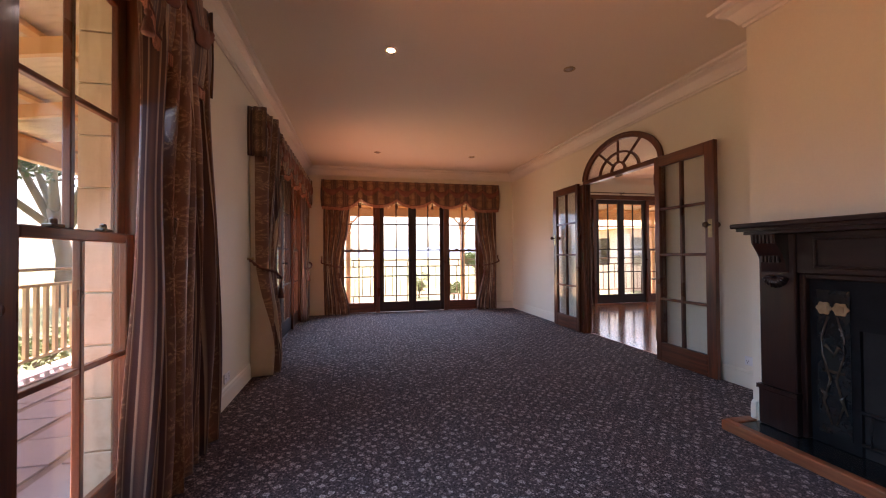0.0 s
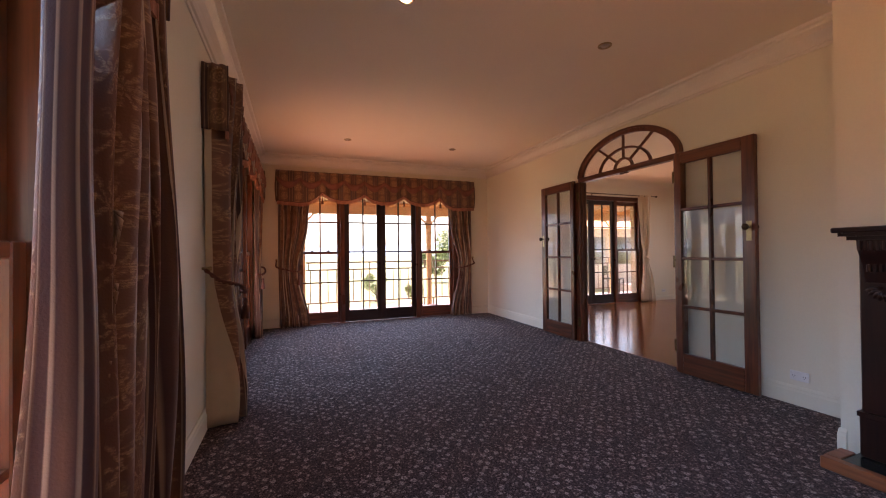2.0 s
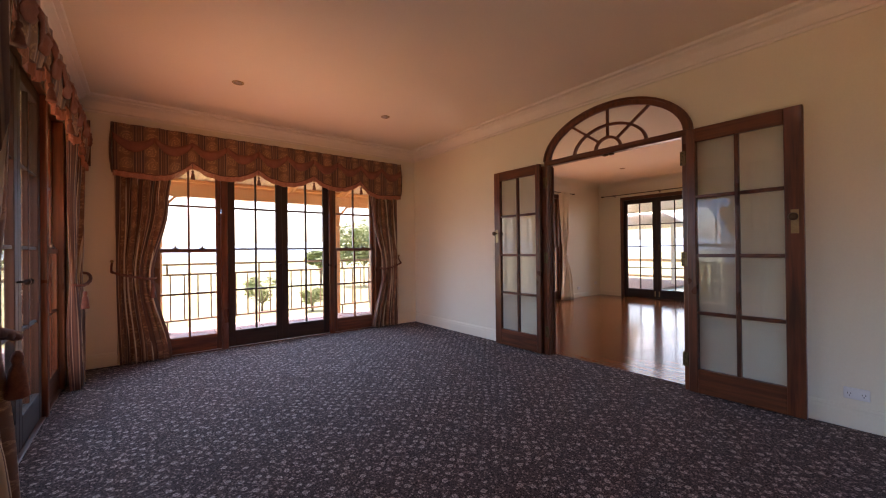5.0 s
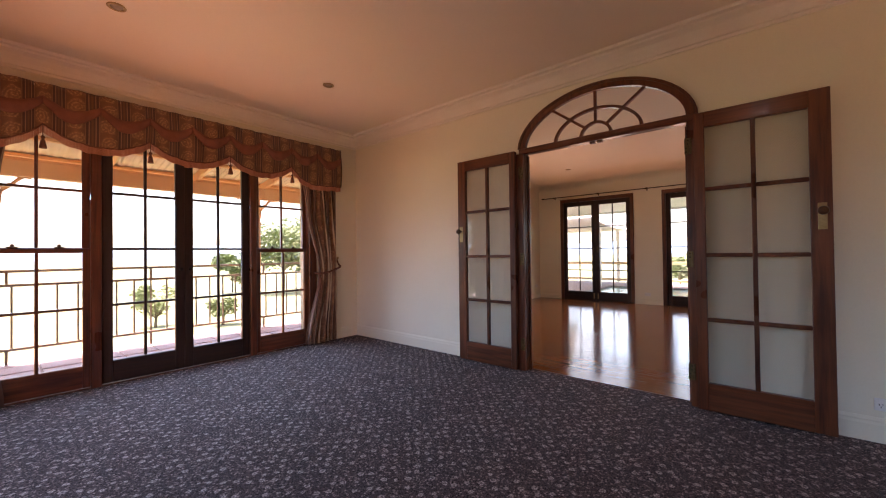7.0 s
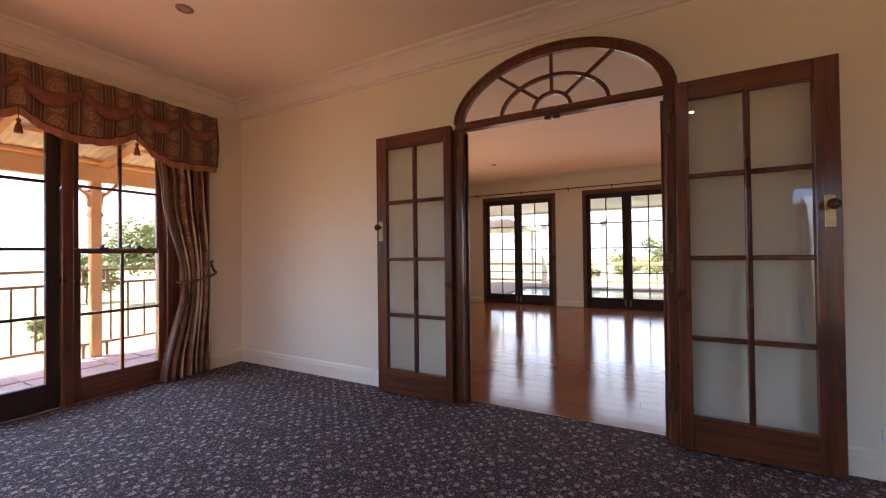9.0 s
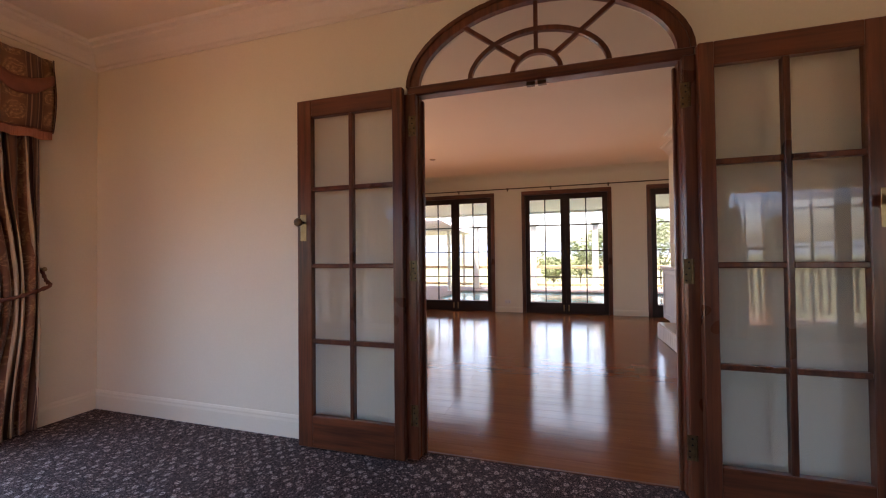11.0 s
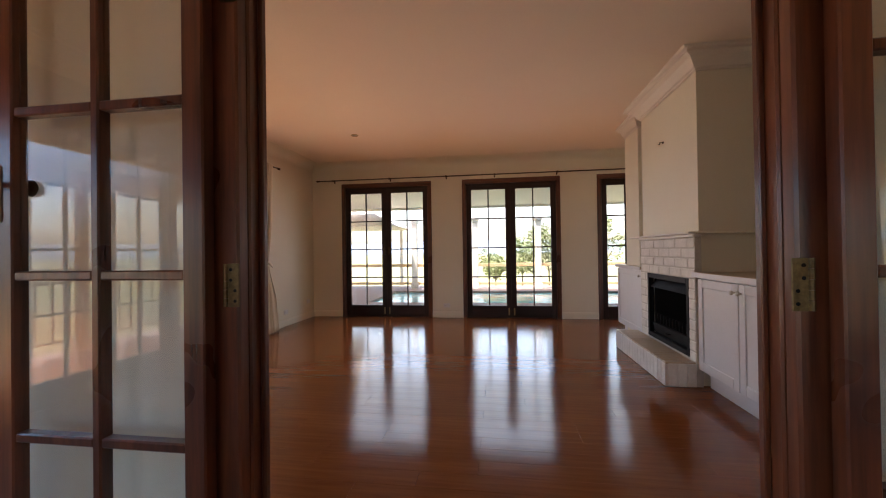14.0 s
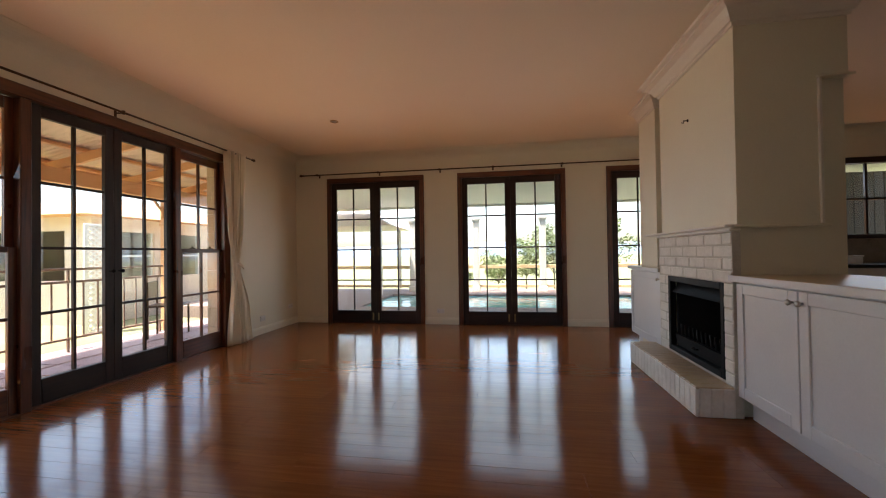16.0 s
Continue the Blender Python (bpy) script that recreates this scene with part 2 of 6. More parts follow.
def carpet_material():
    m, t, b = nodes("patterned_carpet", 0.95)
    v = coords(t, (1, 1, 1))
    warp = t.nodes.new("ShaderNodeTexNoise")
    warp.inputs["Scale"].default_value, warp.inputs["Detail"].default_value = 55.0, 2.0
    t.links.new(v, warp.inputs["Vector"])
    wv = t.nodes.new("ShaderNodeVectorMath")
    wv.operation = "MULTIPLY_ADD"
    wv.inputs[1].default_value = (0.018, 0.018, 0.0)
    t.links.new(warp.outputs["Color"], wv.inputs[0])
    t.links.new(v, wv.inputs[2])
    flat = t.nodes.new("ShaderNodeVectorMath")
    flat.operation = "MULTIPLY"
    flat.inputs[1].default_value = (1.0, 1.0, 0.0)
    t.links.new(wv.outputs[0], flat.inputs[0])
    vec = flat.outputs[0]
    base = noise_tex(t, v, 210, 2)
    c = ramp(t, base, [(0.42, (0.007, 0.004, 0.0035)), (0.56, (0.030, 0.018, 0.016)), (0.68, (0.16, 0.10, 0.09))])
    # curling stalks and leaves
    v2 = t.nodes.new("ShaderNodeTexVoronoi")
    v2.feature, v2.inputs["Scale"].default_value = "DISTANCE_TO_EDGE", 78.0
    t.links.new(vec, v2.inputs["Vector"])
    stalk = ramp(t, v2.outputs["Distance"], [(0.06, (1, 1, 1)), (0.16, (0, 0, 0))])
    c = mix(t, math_node(t, "MULTIPLY", stalk, 0.45), c, (0.15, 0.10, 0.095))
    # small ringed flowers in offset rows
    vo = t.nodes.new("ShaderNodeTexVoronoi")
    vo.feature, vo.inputs["Scale"].default_value, vo.inputs["Randomness"].default_value = "F1", 16.5, 0.36
    rot = t.nodes.new("ShaderNodeMapping")
    rot.inputs["Rotation"].default_value = (0, 0, radians(45))
    t.links.new(vec, rot.inputs[0])
    t.links.new(rot.outputs[0], vo.inputs["Vector"])
    ring = ramp(t, vo.outputs["Distance"], [(0.05, (0.9, 0.9, 0.9)), (0.08, (0.1, 0.1, 0.1)), (0.15, (1, 1, 1)), (0.23, (0.9, 0.9, 0.9)), (0.28, (0, 0, 0))])
    broken = ramp(t, noise_tex(t, v, 130, 2), [(0.40, (0.06, 0.06, 0.06)), (0.60, (1, 1, 1))])
    c = mix(t, math_node(t, "MULTIPLY", ring, math_node(t, "MULTIPLY", broken, 0.98)), c, (0.55, 0.44, 0.385))
    # scattered buds
    v3 = t.nodes.new("ShaderNodeTexVoronoi")
    v3.feature, v3.inputs["Scale"].default_value = "F1", 60.0
    t.links.new(vec, v3.inputs["Vector"])
    bud = ramp(t, v3.outputs["Distance"], [(0.24, (1, 1, 1)), (0.42, (0, 0, 0))])
    c = mix(t, math_node(t, "MULTIPLY", bud, math_node(t, "MULTIPLY", broken, 0.95)), c, (0.38, 0.27, 0.235))
    t.links.new(c, b.inputs["Base Color"])
    b.inputs["Specular IOR Level"].default_value = 0.05
    b.inputs["Sheen Weight"].default_value = 0.09
    b.inputs["Sheen Roughness"].default_value = 0.35
    bump(t, b, noise_tex(t, v, 420, 2), 0.6, 0.004)
    return m


CARPET = carpet_material()


def board_material():
    m, t, b = nodes("polished_floorboard", 0.16)
    v = coords(t, (1.2, 26, 26), True)
    g = noise_tex(t, v, 1.5, 6, 0.6)
    v2 = coords(t, (1, 1, 1))
    big = noise_tex(t, v2, 1.1, 4)
    c = ramp(t, g, [(0.28, (0.165, 0.047, 0.012)), (0.72, (0.255, 0.087, 0.025))])
    info = t.nodes.new("ShaderNodeObjectInfo")
    hs = t.nodes.new("ShaderNodeHueSaturation")
    t.links.new(c, hs.inputs["Color"])
    t.links.new(math_node(t, "ADD", math_node(t, "MULTIPLY", info.outputs["Random"], 0.16), 0.92), hs.inputs["Value"])
    t.links.new(hs.outputs[0], b.inputs["Base Color"])
    t.links.new(math_node(t, "ADD", math_node(t, "MULTIPLY", big, 0.14), 0.065), b.inputs["Roughness"])
    h = math_node(t, "ADD", math_node(t, "MULTIPLY", noise_tex(t, v2, 9, 3), 0.8), math_node(t, "MULTIPLY", g, 0.2))
    b.inputs["Specular IOR Level"].default_value = 0.42
    bump(t, b, h, 0.14, 0.006)
    return m


BOARD = board_material()


def brocade_material(name, period, phase, panel, figure, ridge, dark, swirl=False):
    """Striped curtain cloth: wide panels with a climbing palm-leaf figure between dark stripes edged with pale cords."""
    m, t, b = nodes(name, 0.55)
    tc = t.nodes.new("ShaderNodeUVMap")
    u = tc.outputs[0]
    sep = t.nodes.new("ShaderNodeSeparateXYZ")
    t.links.new(u, sep.inputs[0])
    wob = math_node(t, "SUBTRACT", noise_tex(t, u, 22.0, 3, 0.6), 0.5)
    across = math_node(t, "SUBTRACT", math_node(t, "FRACT", math_node(t, "ADD", math_node(t, "DIVIDE", sep.outputs[0], period), phase)), 0.5)
    a = math_node(t, "MULTIPLY", math_node(t, "ABSOLUTE", across), 2.0)
    deep = tuple(0.62 * v for v in panel)
    stripe = ramp(t, a, [(0.0, panel), (0.56, deep), (0.58, ridge), (0.61, deep), (0.64, dark), (0.76, dark), (0.78, ridge), (0.82, tuple(0.7 * v for v in ridge)), (0.85, dark), (1.0, deep)])
    # each leaf: a fan of fronds round a point on the panel's middle, one above the other, swaying from side to side
    step = period * 0.62
    vq = math_node(t, "DIVIDE", sep.outputs[1], step)
    sway = math_node(t, "MULTIPLY", math_node(t, "SINE", math_node(t, "MULTIPLY", vq, math.pi)), 0.07)
    du = math_node(t, "MULTIPLY", math_node(t, "ADD", math_node(t, "ADD", across, sway), math_node(t, "MULTIPLY", wob, 0.22)), period)
    dv = math_node(t, "MULTIPLY", math_node(t, "ADD", math_node(t, "SUBTRACT", math_node(t, "FRACT", vq), 0.34), math_node(t, "MULTIPLY", wob, 0.45)), step)
    ang = math_node(t, "ARCTAN2", du, dv)
    r = math_node(t, "SQRT", math_node(t, "ADD", math_node(t, "MULTIPLY", du, du), math_node(t, "MULTIPLY", dv, dv)))
    frond = math_node(t, "ADD", math_node(t, "MULTIPLY", math_node(t, "COSINE", math_node(t, "MULTIPLY", ang, 9.0)), 0.5), 0.5)
    reach = math_node(t, "MULTIPLY", math_node(t, "ADD", math_node(t, "MULTIPLY", frond, 0.75), 0.25), period * 0.36)
    leaf = math_node(t, "MULTIPLY", math_node(t, "SUBTRACT", reach, r), 60.0 / period * 0.12, True)
    if swirl:
        # curled blooms in place of fronds
        coil = math_node(t, "SINE", math_node(t, "ADD", ang, math_node(t, "MULTIPLY", r, 2 * math.pi / (period * 0.115))))
        fill = math_node(t, "MULTIPLY", math_node(t, "SUBTRACT", period * 0.34, r), 50.0, True)
        leaf = math_node(t, "MULTIPLY", math_node(t, "ADD", math_node(t, "MULTIPLY", coil, 0.42), 0.58), fill)
    hatch = math_node(t, "ADD", math_node(t, "MULTIPLY", math_node(t, "SINE", math_node(t, "MULTIPLY", sep.outputs[1], 900.0)), 0.18), 0.8)
    vein = ramp(t, noise_tex(t, u, 70.0, 4, 0.7), [(0.40, (0.10, 0.10, 0.10)), (0.62, (1, 1, 1))])
    band = ramp(t, a, [(0.50, (1, 1, 1)), (0.56, (0, 0, 0))])
    k = math_node(t, "MULTIPLY", math_node(t, "MULTIPLY", math_node(t, "MULTIPLY", leaf, vein), hatch), band)
    c = mix(t, k, stripe, figure)
    fade = ramp(t, noise_tex(t, u, 5.0, 4), [(0.3, (0.82, 0.82, 0.82)), (0.7, (1, 1, 1))])
    t.links.new(mix(t, 1.0, c, fade, "MULTIPLY"), b.inputs["Base Color"])
    b.inputs["Sheen Weight"].default_value = 0.2
    bump(t, b, math_node(t, "ADD", noise_tex(t, u, 160, 2), math_node(t, "MULTIPLY", k, 1.8)), 0.35, 0.003)
    return m


BROCADE = brocade_material("brocade_curtain_cloth", 0.25, 0.7, (0.235, 0.108, 0.057), (0.52, 0.32, 0.165), (0.44, 0.31, 0.20), (0.075, 0.030, 0.023))
PELMET_CLOTH = brocade_material("pelmet_cloth", 0.22, 0.0, (0.23, 0.108, 0.048), (0.56, 0.34, 0.15), (0.32, 0.19, 0.105), (0.070, 0.027, 0.019), True)


def lamp_material(name, strength, color):
    m, t, b = nodes(name)
    b.inputs["Emission Color"].default_value, b.inputs["Emission Strength"].default_value = (*color, 1), strength
    return m


BULB_ON = lamp_material("lit_bulb", 25.0, (1.0, 0.9, 0.75))
BULB_OFF = plain("unlit_bulb", (0.35, 0.30, 0.25), (0.45, 0.40, 0.34), 0.15, fine=80, coarse=10, bmp=0.02)


def water_material():
    m, t, b = nodes("pool_water", 0.05)
    b.inputs["Base Color"].default_value = (0.16, 0.50, 0.50, 1)
    bump(t, b, noise_tex(t, coords(t), 3.0, 3), 0.2, 0.05)
    return m


WATER = water_material()

# ---- builders ----


def empty(name, m=None, label="", category="", group="", kind=""):
    ob = new(name)
    ob.empty_display_size = 0.1
    if m is not None:
        ob.matrix_world = m
    return tagged(ob, label, category, group, kind)


def part(name, bm, material, parent=None, label="", smooth=False):
    """Links a bmesh as one mesh object under a thing or a part."""
    me = bpy.data.meshes.new(name)
    bmesh.ops.recalc_face_normals(bm, faces=bm.faces)
    bm.to_mesh(me)
    bm.free()
    if smooth:
        for p in me.polygons:
            p.use_smooth = True
    for mt in (material if isinstance(material, (list, tuple)) else [material]):
        me.materials.append(mt)
    ob = new(name, me)
    ob.parent = parent
    return tagged(ob, label)


def shared(name, me, parent, loc, rz=0.0, label=""):
    ob = new(name, me)
    ob.parent = parent
    ob.matrix_basis = pose(*loc, 0, 0, rz)
    return tagged(ob, label)


def add_box(bm, x0, x1, y0, y1, z0, z1):
    vs = [bm.verts.new((x, y, z)) for z in (z0, z1) for y in (y0, y1) for x in (x0, x1)]
    for f in ((0, 2, 3, 1), (4, 5, 7, 6), (0, 1, 5, 4), (2, 6, 7, 3), (0, 4, 6, 2), (1, 3, 7, 5)):
        bm.faces.new([vs[i] for i in f])


def box_bm(x0, x1, y0, y1, z0, z1, bevel=0.0):
    bm = bmesh.new()
    add_box(bm, x0, x1, y0, y1, z0, z1)
    if bevel:
        bmesh.ops.bevel(bm, geom=bm.edges[:], offset=bevel, segments=1, affect="EDGES", clamp_overlap=True)
    return bm


def box(name, parent, mat, x0, x1, y0, y1, z0, z1, bevel=0.004, label=""):
    return part(name, box_bm(x0, x1, y0, y1, z0, z1, bevel), mat, parent, label)


def extrude_poly(bm, pts, to3d, a, b):
    """A prism of the outline pts between depths a and b."""
    lo, hi = [bm.verts.new(to3d(u, w, a)) for u, w in pts], [bm.verts.new(to3d(u, w, b)) for u, w in pts]
    n = len(pts)
    bm.faces.new(lo)
    bm.faces.new(hi[::-1])
    for i in range(n):
        bm.faces.new((lo[i], hi[i], hi[(i + 1) % n], lo[(i + 1) % n]))


def strip(bm, inner, outer, to3d, a, b, closed=False):
    """A bar between two matching polylines, from depth a to b."""
    n = len(inner)
    q = [[bm.verts.new(to3d(*p, d)) for p in line] for d in (a, b) for line in (inner, outer)]
    for i in range(n if closed else n - 1):
        j = (i + 1) % n
        for s, e in ((0, 1), (1, 3), (3, 2), (2, 0)):
            bm.faces.new((q[s][i], q[s][j], q[e][j], q[e][i]))
    if not closed:
        for i in (0, n - 1):
            bm.faces.new((q[0][i], q[1][i], q[3][i], q[2][i]))


def tube(bm, pts, radius, seg=8, closed=False):
    """A round bar along a polyline; radius may be a list."""
    rings = []
    n = len(pts)
    for i, p in enumerate(pts):
        p = Vector(p)
        d = (Vector(pts[min(i + 1, n - 1)]) - Vector(pts[max(i - 1, 0)])).normalized()
        side = d.cross(Vector((0, 0, 1)))
        if side.length < 1e-3:
            side = Vector((1, 0, 0))
        side.normalize()
        up = side.cross(d)
        r = radius[i] if isinstance(radius, (list, tuple)) else radius
        rings.append([bm.verts.new(p + (side * math.cos(k * 2 * math.pi / seg) + up * math.sin(k * 2 * math.pi / seg)) * r) for k in range(seg)])
    for a, b in zip(rings, rings[1:]):
        for k in range(seg):
            bm.faces.new((a[k], a[(k + 1) % seg], b[(k + 1) % seg], b[k]))
    bm.faces.new(rings[0][::-1])
    bm.faces.new(rings[-1])


def lathe(bm, profile, seg=16, centre=(0, 0, 0), axis="z"):
    """A turned body; profile rows are (radius, height)."""
    rings = []
    for r, h in profile:
        ring = []
        for k in range(seg):
            a = k * 2 * math.pi / seg
            p = (r * math.cos(a), r * math.sin(a), h)
            if axis == "x":
                p = (h, r * math.cos(a), r * math.sin(a))
            elif axis == "y":
                p = (r * math.cos(a), h, r * math.sin(a))
            ring.append(bm.verts.new(Vector(p) + Vector(centre)))
        rings.append(ring)
    for a, b in zip(rings, rings[1:]):
        for k in range(seg):
            bm.faces.new((a[k], a[(k + 1) % seg], b[(k + 1) % seg], b[k]))
    bm.faces.new(rings[0][::-1])
    bm.faces.new(rings[-1])


def wall(name, axis, a0, a1, u0, u1, z0, z1, openings, mat, label):
    """A wall between a0 and a1 on its thin axis ('x' or 'y'), with rectangular openings (u0, u1, z0, z1) cut through it."""
    bm = bmesh.new()
    us = sorted({u0, u1, *[v for o in openings for v in o[:2]]})
    for ua, ub in zip(us, us[1:]):
        holes = sorted((o[2], o[3]) for o in openings if o[0] <= ua and o[1] >= ub)
        z = z0
        for h0, h1 in holes + [(z1, z1)]:
            if h0 > z + 1e-6:
                if axis == "x":
                    add_box(bm, a0, a1, ua, ub, z, h0)
                else:
                    add_box(bm, ua, ub, a0, a1, z, h0)
            z = max(z, h1)
    bmesh.ops.remove_doubles(bm, verts=bm.verts[:], dist=1e-5)
    return tagged(part(name, bm, mat), label, "wall", kind="structure")


def ring_moulding(name, corners, profile, mat, label, parent=None):
    """A moulding swept round a closed right-angled outline (anticlockwise: inwards); profile rows are (projection, height)."""
    bm = bmesh.new()
    n = len(corners)
    rows = []
    for d, z in profile:
        row = []
        for i in range(n):
            p, c, q = Vector(corners[i - 1]), Vector(corners[i]), Vector(corners[(i + 1) % n])
            e1, e2 = (c - p).normalized(), (q - c).normalized()
            off = Vector((-e1.y, e1.x)) + Vector((-e2.y, e2.x))
            row.append(bm.verts.new((c.x + off.x * d, c.y + off.y * d, z)))
        rows.append(row)
    m = len(rows)
    for j in range(m - 1):
        for i in range(n):
            k = (i + 1) % n
            bm.faces.new((rows[j][i], rows[j][k], rows[j + 1][k], rows[j + 1][i]))
    ob = part(name, bm, mat, parent)
    return tagged(ob, label, "trim", kind="structure") if parent is None else ob


# ---- structure ----
CH = 2.755                     # ceiling height
WX, DX, EX, NY, SY = -1.05, 3.03, 8.66, 7.33, -2.6
D2 = 3.078                     # room-two face of the dividing wall
T = 0.26                       # outer wall thickness
LIV, SUN2 = 0.945, 5.605       # centres of the two north openings
W0, W1 = 0.5, 5.33             # centres of the two west openings
HALF, HEAD = 1.39, 2.36

EDOORS = ((5.95, 0.82), (3.77, 0.82), (1.545, 0.82))
wall("wall_north", "y", NY, NY + T, WX - T, EX + T, -0.3, CH + 0.1, [(LIV - HALF, LIV + HALF, 0, HEAD), (SUN2 - HALF, SUN2 + HALF, 0, HEAD)], WALL, "cream painted plaster wall with two glazed openings")
wall("wall_west", "x", WX - T, WX, SY, NY, -0.3, CH + 0.1, [(W0 - HALF, W0 + HALF, 0, HEAD), (W1 - HALF, W1 + HALF, 0, HEAD)], WALL, "cream painted plaster wall with two curtained openings")
KW = (-1.75, -0.55, 1.24, 2.34)
wall("wall_east", "x", EX, EX + T, SY, NY, -0.3, CH + 0.1, [(c - h, c + h, 0, 2.38) for c, h in EDOORS] + [KW], WALL2, "pale cream wall with french doors to the pool")
# never in view: added to close both rooms at an assumed distance
wall("wall_south", "y", SY - T, SY, WX - T, EX + T, -0.3, CH + 0.1, [], WALL, "unseen plain cream plaster wall that closes the rooms")


def arch_points(rx, rz, n=28, zc=2.12, yc=4.0):
    return [(yc - rx * math.cos(math.pi * i / n), zc + rz * math.sin(math.pi * i / n) ** 1.08) for i in range(n + 1)]


def dividing_wall():
    bm = bmesh.new()
    add_box(bm, DX, D2, SY, 3.27, -0.3, CH + 0.1)
    add_box(bm, DX, D2, 4.73, NY, -0.3, CH + 0.1)
    add_box(bm, DX, D2, 3.27, 4.73, -0.3, -0.02)
    arc = arch_points(0.672, 0.385)
    top = CH + 0.1
    add_box(bm, DX, D2, 3.27, 3.3285, 2.12, top)
    add_box(bm, DX, D2, 4.6715, 4.73, 2.12, top)
    extrude_poly(bm, arc + [(4.672, top), (3.328, top)], lambda u, w, d: (d, u, w), DX, D2)
    return tagged(part("wall_dividing", bm, WALL), "cream plaster wall with arched double doorway", "wall", kind="structure")


dividing_wall()
# chimney breast of the carpeted room
BR = 2.44
tagged(box("wall_chimney_breast", None, WALL, BR, DX + 0.002, 0.14, 1.90, 0, CH + 0.02, 0), "cream plaster chimney breast behind the mantelpiece", "wall", kind="structure")

tagged(box("floor_carpet", None, CARPET, WX, DX + 0.045, SY, NY, -0.06, 0.0, 0), "dark plum carpet with small pale flower pattern", "carpet", kind="structure")
tagged(box("ceiling_living", None, CEIL, WX, DX, SY, NY, CH, CH + 0.12, 0), "off-white plasterboard ceiling", "ceiling", kind="structure")
tagged(box("ceiling_sunroom", None, CEIL, D2, EX, SY, NY, CH, CH + 0.12, 0), "off-white plasterboard ceiling", "ceiling", kind="structure")
# unseen flat cover, added above the ceilings to shut out daylight
tagged(box("roof_cover", None, SHEET_IRON, WX - T, EX + T, SY - T, NY + T, CH + 0.14, CH + 0.2, 0), "unseen flat sheet iron cover added over the house", "roof", kind="structure")

PROF1 = [(0.0, CH - 0.155), (0.012, CH - 0.155), (0.016, CH - 0.135), (0.03, CH - 0.13), (0.045, CH - 0.10), (0.075, CH - 0.06), (0.115, CH - 0.04), (0.118, CH - 0.025), (0.15, CH - 0.02), (0.155, CH - 0.004), (0.155, CH + 0.004)]
ring_moulding("cornice_living", [(WX, SY), (DX, SY), (DX, 0.14), (BR, 0.14), (BR, 1.90), (DX, 1.90), (DX, NY), (WX, NY)], PROF1, TRIM, "white stepped plaster cornice")
PROF2 = [(0.0, CH - 0.14)] + [(0.16 * (1 - math.cos(a * math.pi / 16)), CH - 0.14 + 0.135 * math.sin(a * math.pi / 16)) for a in range(9)] + [(0.165, CH + 0.004)]
ring_moulding("cornice_sunroom", [(D2, SY), (EX, SY), (EX, NY), (D2, NY)], PROF2, WALL2, "plain coved plaster cornice")
SK = [(0.0, 0.0), (0.018, 0.0), (0.018, 0.10), (0.014, 0.115), (0.014, 0.125), (0.006, 0.14), (0.0, 0.14)]


def skirting(name, x0, y0, x1, y1, mat=WALL, h=1.0):
    """White skirting board along a wall, standing to the left of the way from the first end to the second."""
    bm = bmesh.new()
    d = Vector((x1 - x0, y1 - y0, 0))
    nrm = Vector((-d.y, d.x, 0)).normalized()
    rows = [[bm.verts.new(Vector((x, y, 0)) + nrm * p + Vector((0, 0, z * h + 0.001))) for p, z in SK] for x, y in ((x0, y0), (x1, y1))]
    n = len(SK)
    for i in range(n):
        bm.faces.new((rows[0][i], rows[0][(i + 1) % n], rows[1][(i + 1) % n], rows[1][i]))
    bm.faces.new(rows[0][::-1])
    bm.faces.new(rows[1])
    tagged(part(name, bm, mat), "cream painted moulded skirting board", "skirting", kind="structure")


for seg in ((DX, 1.90, DX, 3.26), (DX, 4.74, DX, NY), (DX, NY, LIV + HALF, NY), (LIV - HALF, NY, WX, NY), (WX, W1 - HALF, WX, W0 + HALF), (WX, NY, WX, W1 + HALF), (BR, 1.87, BR, 1.90), (BR, 1.90, DX, 1.90)):
    skirting("baseboard", *seg)
for seg in ((EX, 6.77, EX, NY), (EX, 4.59, EX, 5.13), (EX, 2.365, EX, 2.95), (EX, NY, SUN2 + HALF, NY), (SUN2 - HALF, NY, D2, NY), (D2, NY, D2, 4.74), (D2, 3.26, D2, 1.0)):
    skirting("baseboard", *seg, WALL2, 0.75)

# ---- doors and windows ----


def frame_members(parent, name, mat_v, mat_h, u0, u1, z0, z1, v0, v1, stile, rail_b, rail_t):
    """Two stiles and two rails of a sash or door leaf."""
    box(name + "_stile", parent, mat_v, u0, u0 + stile, v0, v1, z0, z1)
    box(name + "_stile", parent, mat_v, u1 - stile, u1, v0, v1, z0, z1)
    box(name + "_rail", parent, mat_h, u0 + stile, u1 - stile, v0, v1, z0, z0 + rail_b)
    box(name + "_rail", parent, mat_h, u0 + stile, u1 - stile, v0, v1, z1 - rail_t, z1)


